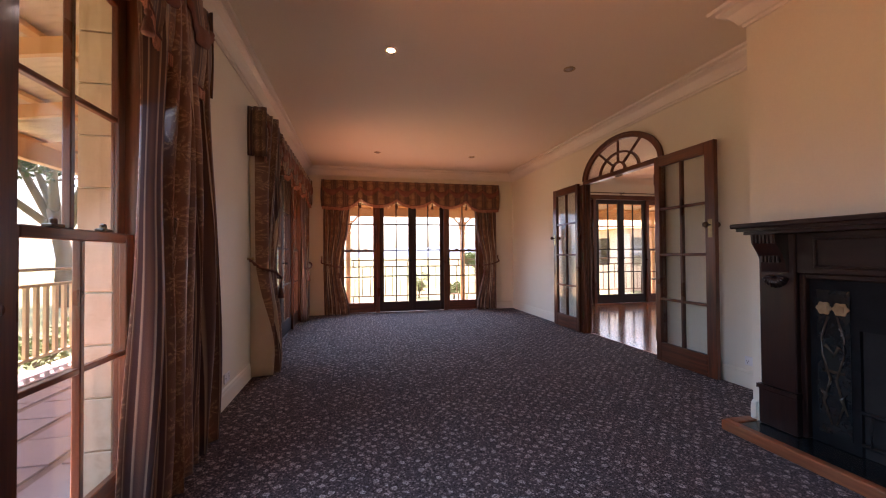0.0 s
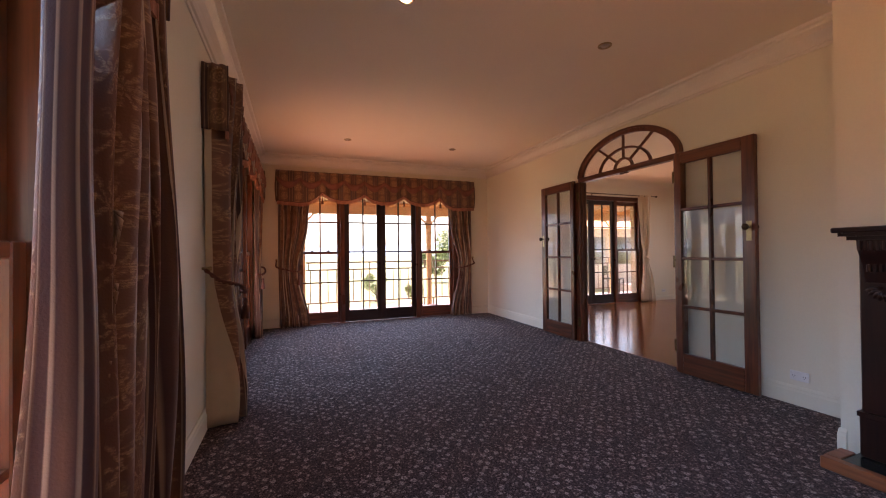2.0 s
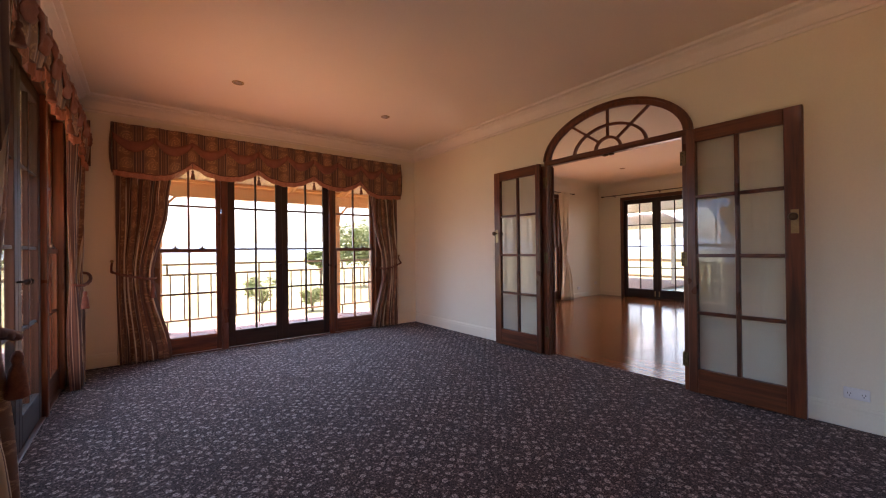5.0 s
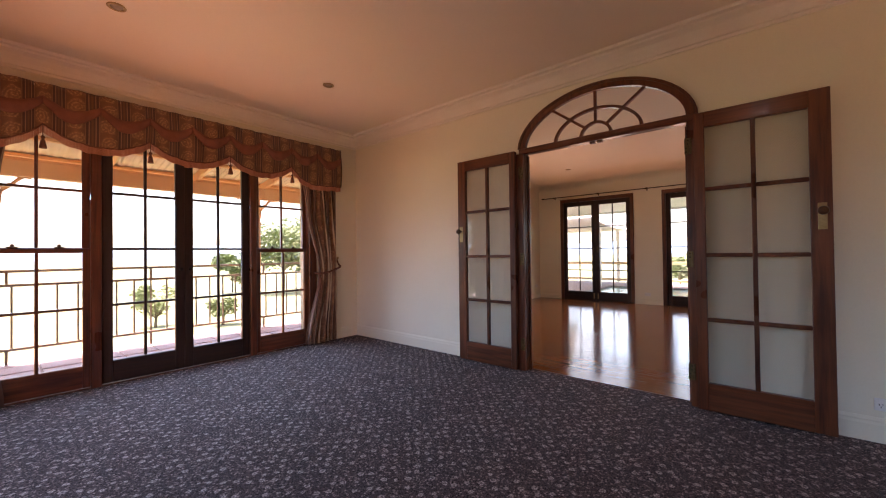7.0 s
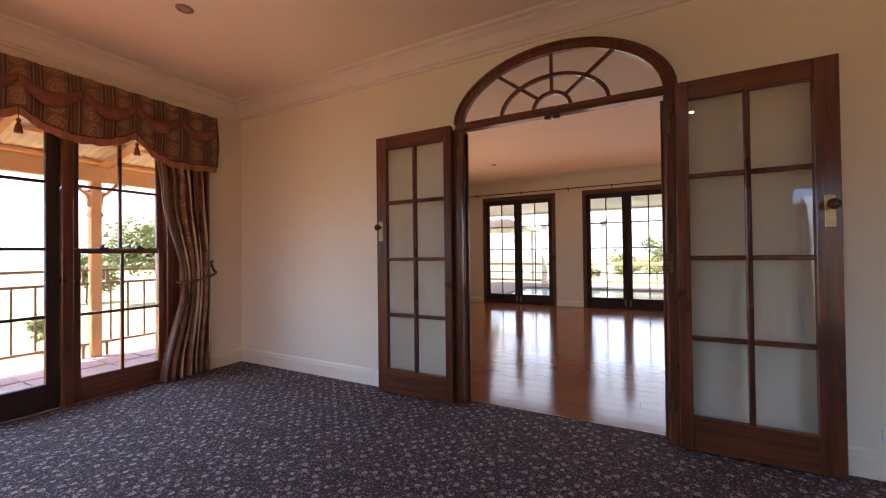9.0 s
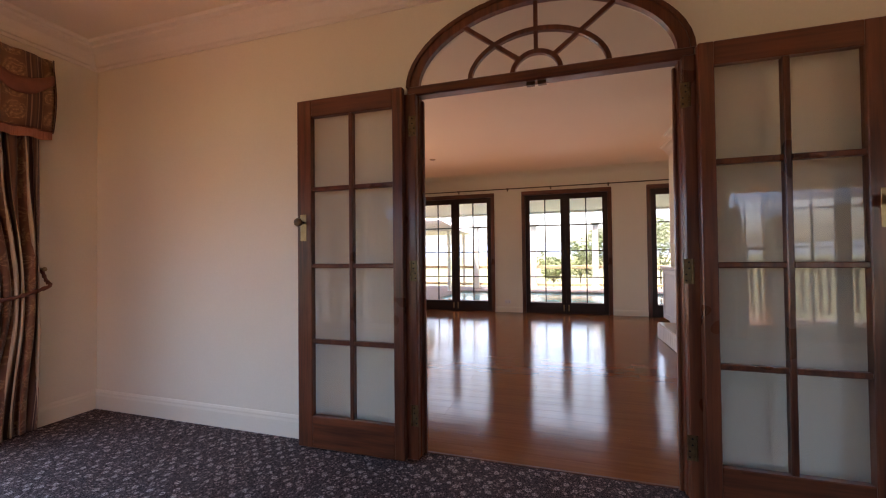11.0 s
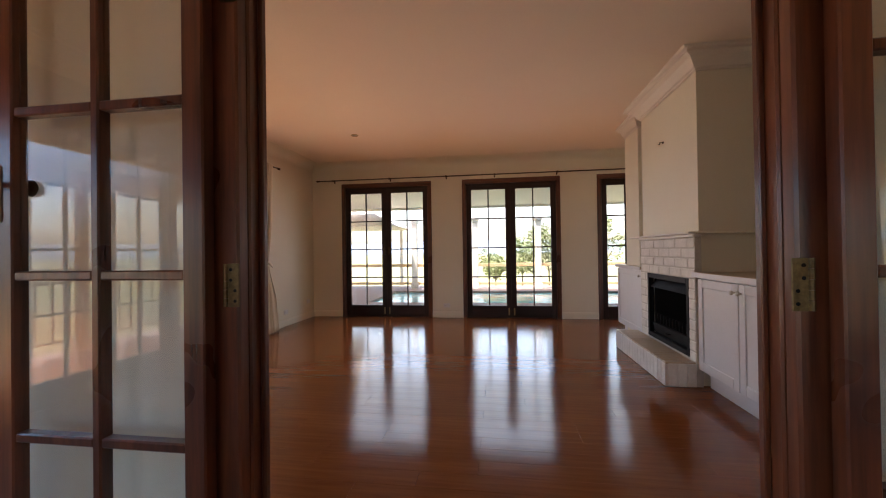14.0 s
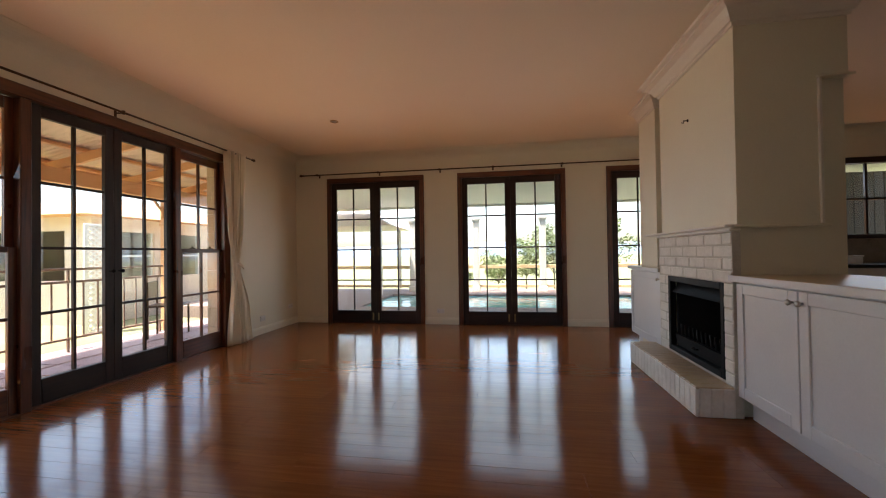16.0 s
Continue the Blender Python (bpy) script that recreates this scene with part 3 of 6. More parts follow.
def lights(parent, mat_v, mat_h, u0, u1, zs, v, cols=2, bar=0.022, depth=0.03):
    """Glass panes in a grid with glazing bars; zs are the heights of the rows' edges."""
    w = (u1 - u0) / cols
    for c in range(1, cols):
        box("glazing_bar", parent, mat_v, u0 + c * w - bar / 2, u0 + c * w + bar / 2, v - depth / 2, v + depth / 2, zs[0], zs[-1], 0.003)
    for z in zs[1:-1]:
        for c in range(cols):
            a, b = u0 + c * w + (bar / 2 if c else 0), u0 + (c + 1) * w - (bar / 2 if c < cols - 1 else 0)
            box("glazing_bar", parent, mat_h, a, b, v - depth / 2 + 0.002, v + depth / 2 - 0.002, z - bar / 2, z + bar / 2, 0.003)
    for i, (za, zb) in enumerate(zip(zs, zs[1:])):
        for c in range(cols):
            a, b = u0 + c * w + (bar / 2 if c else 0), u0 + (c + 1) * w - (bar / 2 if c < cols - 1 else 0)
            p = box("pane", parent, GLASS, a, b, v - 0.002, v + 0.002, za + (bar / 2 if i else 0), zb - (bar / 2 if zb != zs[-1] else 0), 0)
            p.visible_shadow = False


ROWS4 = (0.21, 0.70, 1.20, 1.70, 2.20)


def four_part_window(name, m, label):
    """Two glazed doors between two double-hung sash windows in one timber frame; u along the wall, v outwards."""
    w = empty(name, m, label, "window", kind="structure")
    fr = box("window_frame", w, RED_WOOD_H, -HALF - 0.06, HALF + 0.06, -0.018, 0.10, HEAD - 0.065, HEAD + 0.03, 0.006, "red-brown timber head")
    for s in (-1, 1):
        a, b = sorted((s * (HALF - 0.045), s * (HALF + 0.06)))
        box("window_frame", w, RED_WOOD, a, b, -0.018, 0.10, 0.0, HEAD - 0.065, 0.006)
        a, b = sorted((s * 0.63, s * 0.702))
        box("window_post", w, RED_WOOD, a, b, -0.012, 0.11, 0.0, HEAD - 0.065, 0.006)
    box("window_sill", w, RED_WOOD_H, -HALF, HALF, 0.0, 0.24, -0.03, 0.012, 0.004)
    for s in (-1, 1):
        d = empty("glazed_door")
        d.parent = w
        a, b = sorted((s * 0.0004, s * 0.628))
        frame_members(d, "door", DARK_WOOD, DARK_WOOD_H, a, b, 0.016, HEAD - 0.07, 0.02, 0.062, 0.076, 0.19, 0.09)
        lights(d, DARK_WOOD, DARK_WOOD_H, a + 0.076, b - 0.076, ROWS4, 0.042)
        bm = bmesh.new()
        lathe(bm, [(0.006, 0.0), (0.006, -0.03), (0.016, -0.034), (0.018, -0.05), (0.008, -0.058)], 10, (s * 0.04, 0.02, 1.0), "y")
        part("door_knob", bm, IRON, d, "", True)
        # sash window beside it
        a, b = sorted((s * 0.698, s * (HALF - 0.042)))
        sash = empty("lower_sash")
        sash.parent = w
        frame_members(sash, "sash", RED_WOOD, RED_WOOD_H, a, b, 0.014, 1.205, 0.02, 0.05, 0.054, 0.185, 0.04)
        lights(sash, RED_WOOD, RED_WOOD_H, a + 0.054, b - 0.054, (0.19, 0.69, 1.165), 0.035)
        sash2 = empty("upper_sash")
        sash2.parent = w
        frame_members(sash2, "sash", RED_WOOD, RED_WOOD_H, a, b, 1.17, HEAD - 0.07, 0.054, 0.084, 0.054, 0.04, 0.09)
        lights(sash2, RED_WOOD, RED_WOOD_H, a + 0.054, b - 0.054, (1.21, 1.70, 2.20), 0.069)
        for q in (0.3, 0.7):
            u = a + (b - a) * q
            bm = box_bm(u - 0.03, u + 0.03, 0.012, 0.045, 1.205, 1.217, 0.003)
            lathe(bm, [(0.012, 1.217), (0.012, 1.232), (0.005, 1.238)], 8, (u, 0.03, 0))
            part("sash_lock", bm, BRONZE, w)
    return w


four_part_window("window_1", pose(LIV, NY, 0), "red timber sash windows flanking dark glazed doors")
four_part_window("window_2", pose(SUN2, NY, 0), "red timber sash windows flanking dark glazed doors")
four_part_window("window_3", pose(WX, W0, 0, 0, 0, 90), "red timber sash windows flanking dark glazed doors")
four_part_window("window_4", pose(WX, W1, 0, 0, 0, 90), "red timber sash windows flanking dark glazed doors")


def french_doors(name, m):
    d = empty(name, m, "dark red timber french doors with eight panes each", "door", kind="structure")
    box("architrave", d, RED_WOOD_H, -0.82, 0.82, -0.02, 0.06, 2.30, 2.38, 0.006)
    for s in (-1, 1):
        a, b = sorted((s * 0.75, s * 0.82))
        box("architrave", d, RED_WOOD, a, b, -0.02, 0.06, 0.0, 2.30, 0.006)
        leaf = empty("door_leaf")
        leaf.parent = d
        a, b = sorted((s * 0.0004, s * 0.7496))
        frame_members(leaf, "door", DARK_WOOD, DARK_WOOD_H, a, b, 0.0105, 2.2996, 0.01, 0.052, 0.085, 0.195, 0.10)
        lights(leaf, DARK_WOOD, DARK_WOOD_H, a + 0.085, b - 0.085, ROWS4, 0.032, bar=0.02)
        box("bolt_plate", leaf, BRASS, s * 0.045 - 0.012, s * 0.045 + 0.012, -0.001, 0.012, 0.05, 0.17, 0.002, "brass floor bolt")
        bm = box_bm(s * 0.045 - 0.014, s * 0.045 + 0.014, 0.0, 0.012, 1.10, 1.24, 0.002)
        tube(bm, [(s * 0.045, 0.0, 1.20), (s * 0.045, -0.035, 1.20), (s * 0.115, -0.038, 1.198)], 0.007, 8)
        part("door_handle", bm, BRONZE, leaf, "dark metal lever handle")
    box("threshold", d, DARK_WOOD_H, -0.75, 0.75, 0.0, 0.2, -0.02, 0.01, 0.003)
    return d


for i, (c, h) in enumerate(EDOORS):
    french_doors("door_%d" % (i + 2), pose(EX, c, 0, 0, 0, -90))

# arched double doorway between the rooms


def doorway():
    d = empty("door_1", pose(0, 0, 0), "arched red timber double doorway with fanlight, leaves open", "door", kind="structure")
    x0, x1 = 3.015, D2 + 0.01
    for y0, y1, s in ((3.27, 3.34, 1), (4.66, 4.73, -1)):
        box("door_jamb", d, RED_WOOD, x0, x1, y0, y1, 0.0, 2.068, 0.005)
        a, b = (3.34, 3.355) if s > 0 else (4.645, 4.66)
        box("door_stop", d, RED_WOOD, 3.055, x1 - 0.012, a, b, 0.0, 2.05, 0.003)
        a, b = (3.225, 3.272) if s > 0 else (4.728, 4.775)
        box("architrave", d, RED_WOOD, D2, D2 + 0.02, a, b, 0.0, 2.12, 0.004)
    for y0, y1 in ((3.235, 3.335), (4.665, 4.765)):
        box("architrave", d, RED_WOOD, 2.972, x0 + 0.001, y0, y1, 0.0, 2.068, 0.006)
    box("transom", d, RED_WOOD_Y, x0 - 0.006, x1, 3.27, 4.73, 2.068, 2.125, 0.008)
    bm = bmesh.new()
    strip(bm, arch_points(0.66, 0.374), arch_points(0.724, 0.426), lambda u, w, q: (q, u, w), x0, DX + 0.022)
    part("arch_frame", bm, RED_WOOD, d)
    bm = bmesh.new()
    strip(bm, arch_points(0.712, 0.415), arch_points(0.736, 0.438), lambda u, w, q: (q, u, w), x0 - 0.01, DX - 0.001)
    part("arch_moulding", bm, RED_WOOD, d)
    # fanlight: two hoops and five spokes
    xa, xb = 3.022, 3.05
    for rx, rz in ((0.36, 0.225), (0.125, 0.105)):
        bm = bmesh.new()
        strip(bm, arch_points(rx - 0.012, rz - 0.012, 20), arch_points(rx + 0.012, rz + 0.012, 20), lambda u, w, q: (q, u, w), xa, xb)
        part("fanlight_hoop", bm, RED_WOOD, d)
    for side in (-1, 0, 1):
        p0 = Vector((4.0 + side * 0.088, 2.12 + (0.075 if side else 0.105)))
        p1 = Vector((4.0 + side * 0.40, 2.12 + (0.312 if side else 0.38)))
        dn = (p1 - p0).normalized()
        sd = Vector((-dn.y, dn.x)) * 0.011
        bm = bmesh.new()
        extrude_poly(bm, [tuple(p0 + sd), tuple(p1 + sd), tuple(p1 - sd), tuple(p0 - sd)], lambda u, w, q: (q, u, w), xa + 0.003, xb - 0.003)
        part("fanlight_spoke", bm, RED_WOOD, d)
    bm = bmesh.new()
    pts = arch_points(0.662, 0.376)
    extrude_poly(bm, pts, lambda u, w, q: (q, u, w), 3.034, 3.038)
    part("fanlight_pane", bm, GLASS, d).visible_shadow = False
    for y in (3.97, 4.03):
        box("ball_catch", d, BRONZE, 3.03, 3.06, y - 0.022, y + 0.022, 2.05, 2.068, 0.002)
    box("threshold", d, RED_WOOD_H, DX + 0.04, D2 + 0.01, 3.34, 4.66, -0.03, 0.004, 0.002)
    return d


doorway()


def glazed_leaf(hinge_y, s, turn):
    """An interior glazed door folded back against the wall; s is the way that it reaches from its hinge."""
    leaf = empty("door_1_leaf", pose(2.965, hinge_y, 0, 0, 0, turn), "open red-brown timber door with eight glass panes", "door", "interior glazed door leaves", "structure")
    wd = 0.69
    a, b = sorted((0.0, s * wd))
    sa, sb = (0.062, 0.098) if s > 0 else (0.098, 0.062)
    for nm, mt, q in (("door_stile", RED_WOOD, (a, a + sa, 0.012, 2.09)), ("door_stile", RED_WOOD, (b - sb, b, 0.012, 2.09)), ("door_rail", RED_WOOD_Y, (a + sa, b - sb, 0.012, 0.20)), ("door_rail", RED_WOOD_Y, (a + sa, b - sb, 1.985, 2.09))):
        box(nm, leaf, mt, -0.045, -0.003, q[0], q[1], q[2], q[3])
    zs = (0.20, 0.64, 1.09, 1.55, 1.985)
    u0, u1 = a + sa, b - sb
    w = (u1 - u0) / 2
    bar = 0.026
    box("glazing_bar", leaf, RED_WOOD, -0.043, -0.005, u0 + w - bar / 2, u0 + w + bar / 2, zs[0], zs[-1], 0.004)
    for z in zs[1:-1]:
        for k in (0, 1):
            p, q = (u0, u0 + w - bar / 2) if k == 0 else (u0 + w + bar / 2, u1)
            box("glazing_bar", leaf, RED_WOOD, -0.041, -0.007, p, q, z - bar / 2, z + bar / 2, 0.004)
    for i in range(4):
        for k in (0, 1):
            p, q = (u0, u0 + w - bar / 2) if k == 0 else (u0 + w + bar / 2, u1)
            pane = box("pane", leaf, GLASS, -0.026, -0.022, p, q, zs[i] + (bar / 2 if i else 0), zs[i + 1] - (bar / 2 if i < 3 else 0), 0)
            pane.visible_shadow = False
    uy = s * (wd - 0.045)
    box("door_plate", leaf, BRASS, -0.049, -0.045, uy - 0.021, uy + 0.021, 1.24, 1.40, 0.002, "brass lock plate")
    bm = bmesh.new()
    lathe(bm, [(0.008, -0.049), (0.008, -0.075), (0.022, -0.083), (0.027, -0.096), (0.022, -0.108), (0.008, -0.112)], 14, (0, uy, 1.35), "x")
    part("door_knob", bm, BRONZE, leaf, "dark bronze round knob", True)
    bm = bmesh.new()
    lathe(bm, [(0.008, -0.003), (0.008, 0.018), (0.022, 0.026), (0.026, 0.038), (0.016, 0.046)], 14, (0, uy, 1.35), "x")
    part("door_knob", bm, BRONZE, leaf, "", True)
    for z in (0.25, 1.06, 1.88):
        a, b = sorted((-s * 0.030, -s * 0.062))
        bm = box_bm(0.003, 0.008, a, b, z - 0.058, z + 0.058, 0.001)
        for k in range(5):
            lathe(bm, [(0.0065, z - 0.057 + k * 0.0232), (0.0065, z - 0.0355 + k * 0.0232)], 8, (0.004, -s * 0.024, 0))
        hg = part("hinge", bm, HINGE, leaf, "tarnished brass butt hinge")
        for dz in (-0.042, -0.014, 0.014, 0.042):
            bm = bmesh.new()
            lathe(bm, [(0.0045, 0.0045), (0.0045, 0.0018)], 8, (0, (a + b) / 2 + (0.006 if dz * s > 0 else -0.006), z + dz), "x")
            part("screw", bm, IRON, hg)
    return leaf


glazed_leaf(4.725, 1, 0)
glazed_leaf(3.285, -1, 0)

# ---- curtains ----


def cloth_sheet(bm, rows, thick=0.003, lined=(0, 0)):
    """A pleated sheet from rows of points (bottom row first), with a lining behind it and cloth coordinates."""
    uv = bm.loops.layers.uv.new("UVMap")
    n = len(rows[0])
    grid = []
    for r in rows:
        us, acc = [], 0.0
        for i in range(n):
            if i:
                acc += (Vector(r[i]) - Vector(r[i - 1])).length
            us.append(acc)
        grid.append(us)
    front = [[bm.verts.new(p) for p in r] for r in rows]
    back = []
    for r in rows:
        line = []
        for i, p in enumerate(r):
            a, b = r[max(0, i - 1)], r[min(n - 1, i + 1)]
            dx, dy = b[0] - a[0], b[1] - a[1]
            ln = math.hypot(dx, dy) or 1.0
            line.append(bm.verts.new((p[0] - thick * dy / ln, p[1] + thick * dx / ln, p[2])))
        back.append(line)
    full = [max(g[i] for g in grid) for i in range(n)]
    for j in range(len(rows) - 1):
        for i in range(n - 1):
            f = bm.faces.new((front[j][i], front[j][i + 1], front[j + 1][i + 1], front[j + 1][i]))
            for lp, (a, b) in zip(f.loops, ((j, i), (j, i + 1), (j + 1, i + 1), (j + 1, i))):
                lp[uv].uv = (full[b], rows[a][b][2])
            if i < lined[0] or i >= n - 1 - lined[1]:
                f.material_index = 1
            g = bm.faces.new((back[j][i], back[j + 1][i], back[j + 1][i + 1], back[j][i + 1]))
            g.material_index = 1
    for i in range(n - 1):
        bm.faces.new((front[0][i], back[0][i], back[0][i + 1], front[0][i + 1]))
        bm.faces.new((front[-1][i], front[-1][i + 1], back[-1][i + 1], back[-1][i]))
    for j in range(len(rows) - 1):
        bm.faces.new((front[j][0], front[j + 1][0], back[j + 1][0], back[j][0]))
        bm.faces.new((front[j][-1], back[j][-1], back[j + 1][-1], front[j + 1][-1]))


def spline(keys, z):
    for (z0, a), (z1, b) in zip(keys, keys[1:]):
        if z <= z1:
            q = max(0.0, (z - z0) / (z1 - z0))
            q = q * q * (3 - 2 * q)
            return a + (b - a) * q
    return keys[-1][1]


def curtain(m, left, right, z0, z1, pleats, amp, mats, label, seed, tie=None, name="curtain", off=0.095, back="", border=0.0):
    """A hanging curtain; left and right give each edge's place along the wall by height; tie is the tieback's height."""
    rnd = random.Random(seed)
    th = empty(name, m, label, "curtain")
    ph = [rnd.uniform(0.7, 1.3) for _ in range(pleats + 1)]
    n, k = pleats * 10 + 1, 30
    rows = []
    for j in range(k + 1):
        z = z0 + (z1 - z0) * j / k
        a, b = spline(left, z), spline(right, z)
        row = []
        g = 0.40 + 1.5 * max(0.0, 1.0 - z)
        for i in range(n):
            s = i / (n - 1)
            ii = i if back == "left" else n - 1 - i
            if back and ii < 9:
                # the lined edge is narrow above the tieback and turns out below it
                ii = ii * g if ii <= 3 else 3 * g + (ii - 3) * (9 - 3 * g) / 6
                s = (ii if back == "left" else n - 1 - ii) / (n - 1)
            c = s * pleats
            p = int(min(c, pleats - 1))
            wob = 0.16 * math.sin(2.1 * z + 1.7 * p + seed)
            q = 0.5 + 0.5 * math.cos(2 * math.pi * (c + wob * math.sin(math.pi * s)))
            dep = amp * ph[p] * (q - 0.5) * 2 * (0.75 + 0.25 * math.sin(3 * z + p))
            if tie:
                dep *= 0.55 + 0.45 * min(1.0, abs(z - tie) / 0.35)
            w = b - a
            y = -off + dep - 0.018 * math.sin(1.9 * z + seed)
            e = s if back == "left" else 1 - s if back == "right" else 1.0
            if e < 0.08:
                q = e / 0.08
                y = -0.012 + (y + 0.012) * q * (2 - q)
            row.append((a + w * s + 0.012 * math.sin(9 * c + 2 * z), y, z))
        rows.append(row)
    bm = bmesh.new()
    cloth_sheet(bm, rows, 0.003, (3 if back == "left" else 0, 3 if back == "right" else 0))
    cl = part("cloth", bm, mats, th, "", True)
    if border:
        # a raised column of acanthus leaves
        i0 = int(border * (n - 1))
        mid = [Vector(r[i0]) for r in rows]
        tan = [(Vector(r[min(n - 1, i0 + 3)]) - Vector(r[max(0, i0 - 3)])).normalized() for r in rows]

        def on(du, z, out):
            f = min(max((z - z0) / (z1 - z0) * k, 0.0), k - 0.001)
            j = int(f)
            p, q = mid[j].lerp(mid[j + 1], f - j), tan[j].lerp(tan[j + 1], f - j)
            nr = Vector((q.y, -q.x, 0)).normalized()
            v = p + q * du + nr * out
            return (v.x, v.y, z)

        z, side = z0 + 0.10, 1
        while z < 1.25:
            bm = bmesh.new()
            for a in range(9):
                g = radians(190 + a * 21)
                r = 0.075 + 0.025 * math.sin(a * math.pi / 8)
                tube(bm, [on(side * 0.01, z + 0.06, 0.010), on(side * 0.01 + 0.4 * r * math.cos(g), z + 0.06 + 0.6 * r * math.sin(g), 0.014), on(side * 0.01 + 0.6 * r * math.cos(g), z + 0.055 + r * math.sin(g), 0.010)], [0.003, 0.007, 0.002], 5)
            part("leaf_scroll", bm, SCROLL_GOLD, cl, "", True)
            z += 0.085
            side = -side
    if tie:
        a, b = spline(left, tie), spline(right, tie)
        bm = bmesh.new()
        inner_left = abs(a - left[0][1]) > abs(b - right[0][1])
        hook, far = ((b, a) if inner_left else (a, b))
        dr, fr = (1 if far > hook else -1), off + 0.62 * amp
        keys = [Vector(p) for p in ((hook - dr * 0.03, -0.012, tie + 0.13), (hook - dr * 0.035, -0.55 * fr, tie + 0.05), (hook - dr * 0.015, -fr - 0.02, tie + 0.015), (0.5 * (hook + far), -fr - 0.045, tie - 0.035), (far - dr * 0.01, -fr - 0.02, tie - 0.06), (far + dr * 0.03, -0.6 * fr, tie - 0.05))]
        if mats[0] is not BROCADE:
            keys = keys[2:5]
        pts = []
        for i in range(25):
            f = min(i / 24 * (len(keys) - 1), len(keys) - 1.001)
            q = int(f)
            p0, p1, p2, p3 = (keys[min(max(q + d, 0), len(keys) - 1)] for d in (-1, 0, 1, 2))
            f -= q
            pts.append(tuple(0.5 * (2 * p1 + (p2 - p0) * f + (2 * p0 - 5 * p1 + 4 * p2 - p3) * f * f + (3 * p1 - p0 - 3 * p2 + p3) * f ** 3)))
        if mats[0] is BROCADE:
            for tw in (0, math.pi):
                q = [(p[0], p[1] + 0.008 * math.cos(i * 1.9 + tw), p[2] + 0.008 * math.sin(i * 1.9 + tw)) for i, p in enumerate(pts)]
                tube(bm, q, 0.009, 6)
            part("tieback", bm, ROPE, th, "twisted russet rope tieback", True)
            bm = bmesh.new()
            e = pts[20]
            lathe(bm, [(0.006, 0.0), (0.014, -0.012), (0.017, -0.03), (0.012, -0.042), (0.02, -0.06), (0.03, -0.15), (0.028, -0.155)], 10, (e[0], e[1] - 0.02, e[2] - 0.05))
            part("tassel", bm, ROPE, th, "", True)
            bm = bmesh.new()
            lathe(bm, [(0.012, 0.02), (0.008, -0.03), (0.016, -0.05), (0.01, -0.06)], 10, (hook - dr * 0.03, 0, tie + 0.13), "y")
            part("hook", bm, BRASS, th, "brass hold-back hook", True)
        else:
            strip_rows = [[(p[0], p[1] - 0.006, p[2] + dz) for p in pts] for dz in (-0.022, 0.022)]
            cloth_sheet(bm, strip_rows, 0.006)
            part("tieback", bm, mats, th, "", True)
    return th


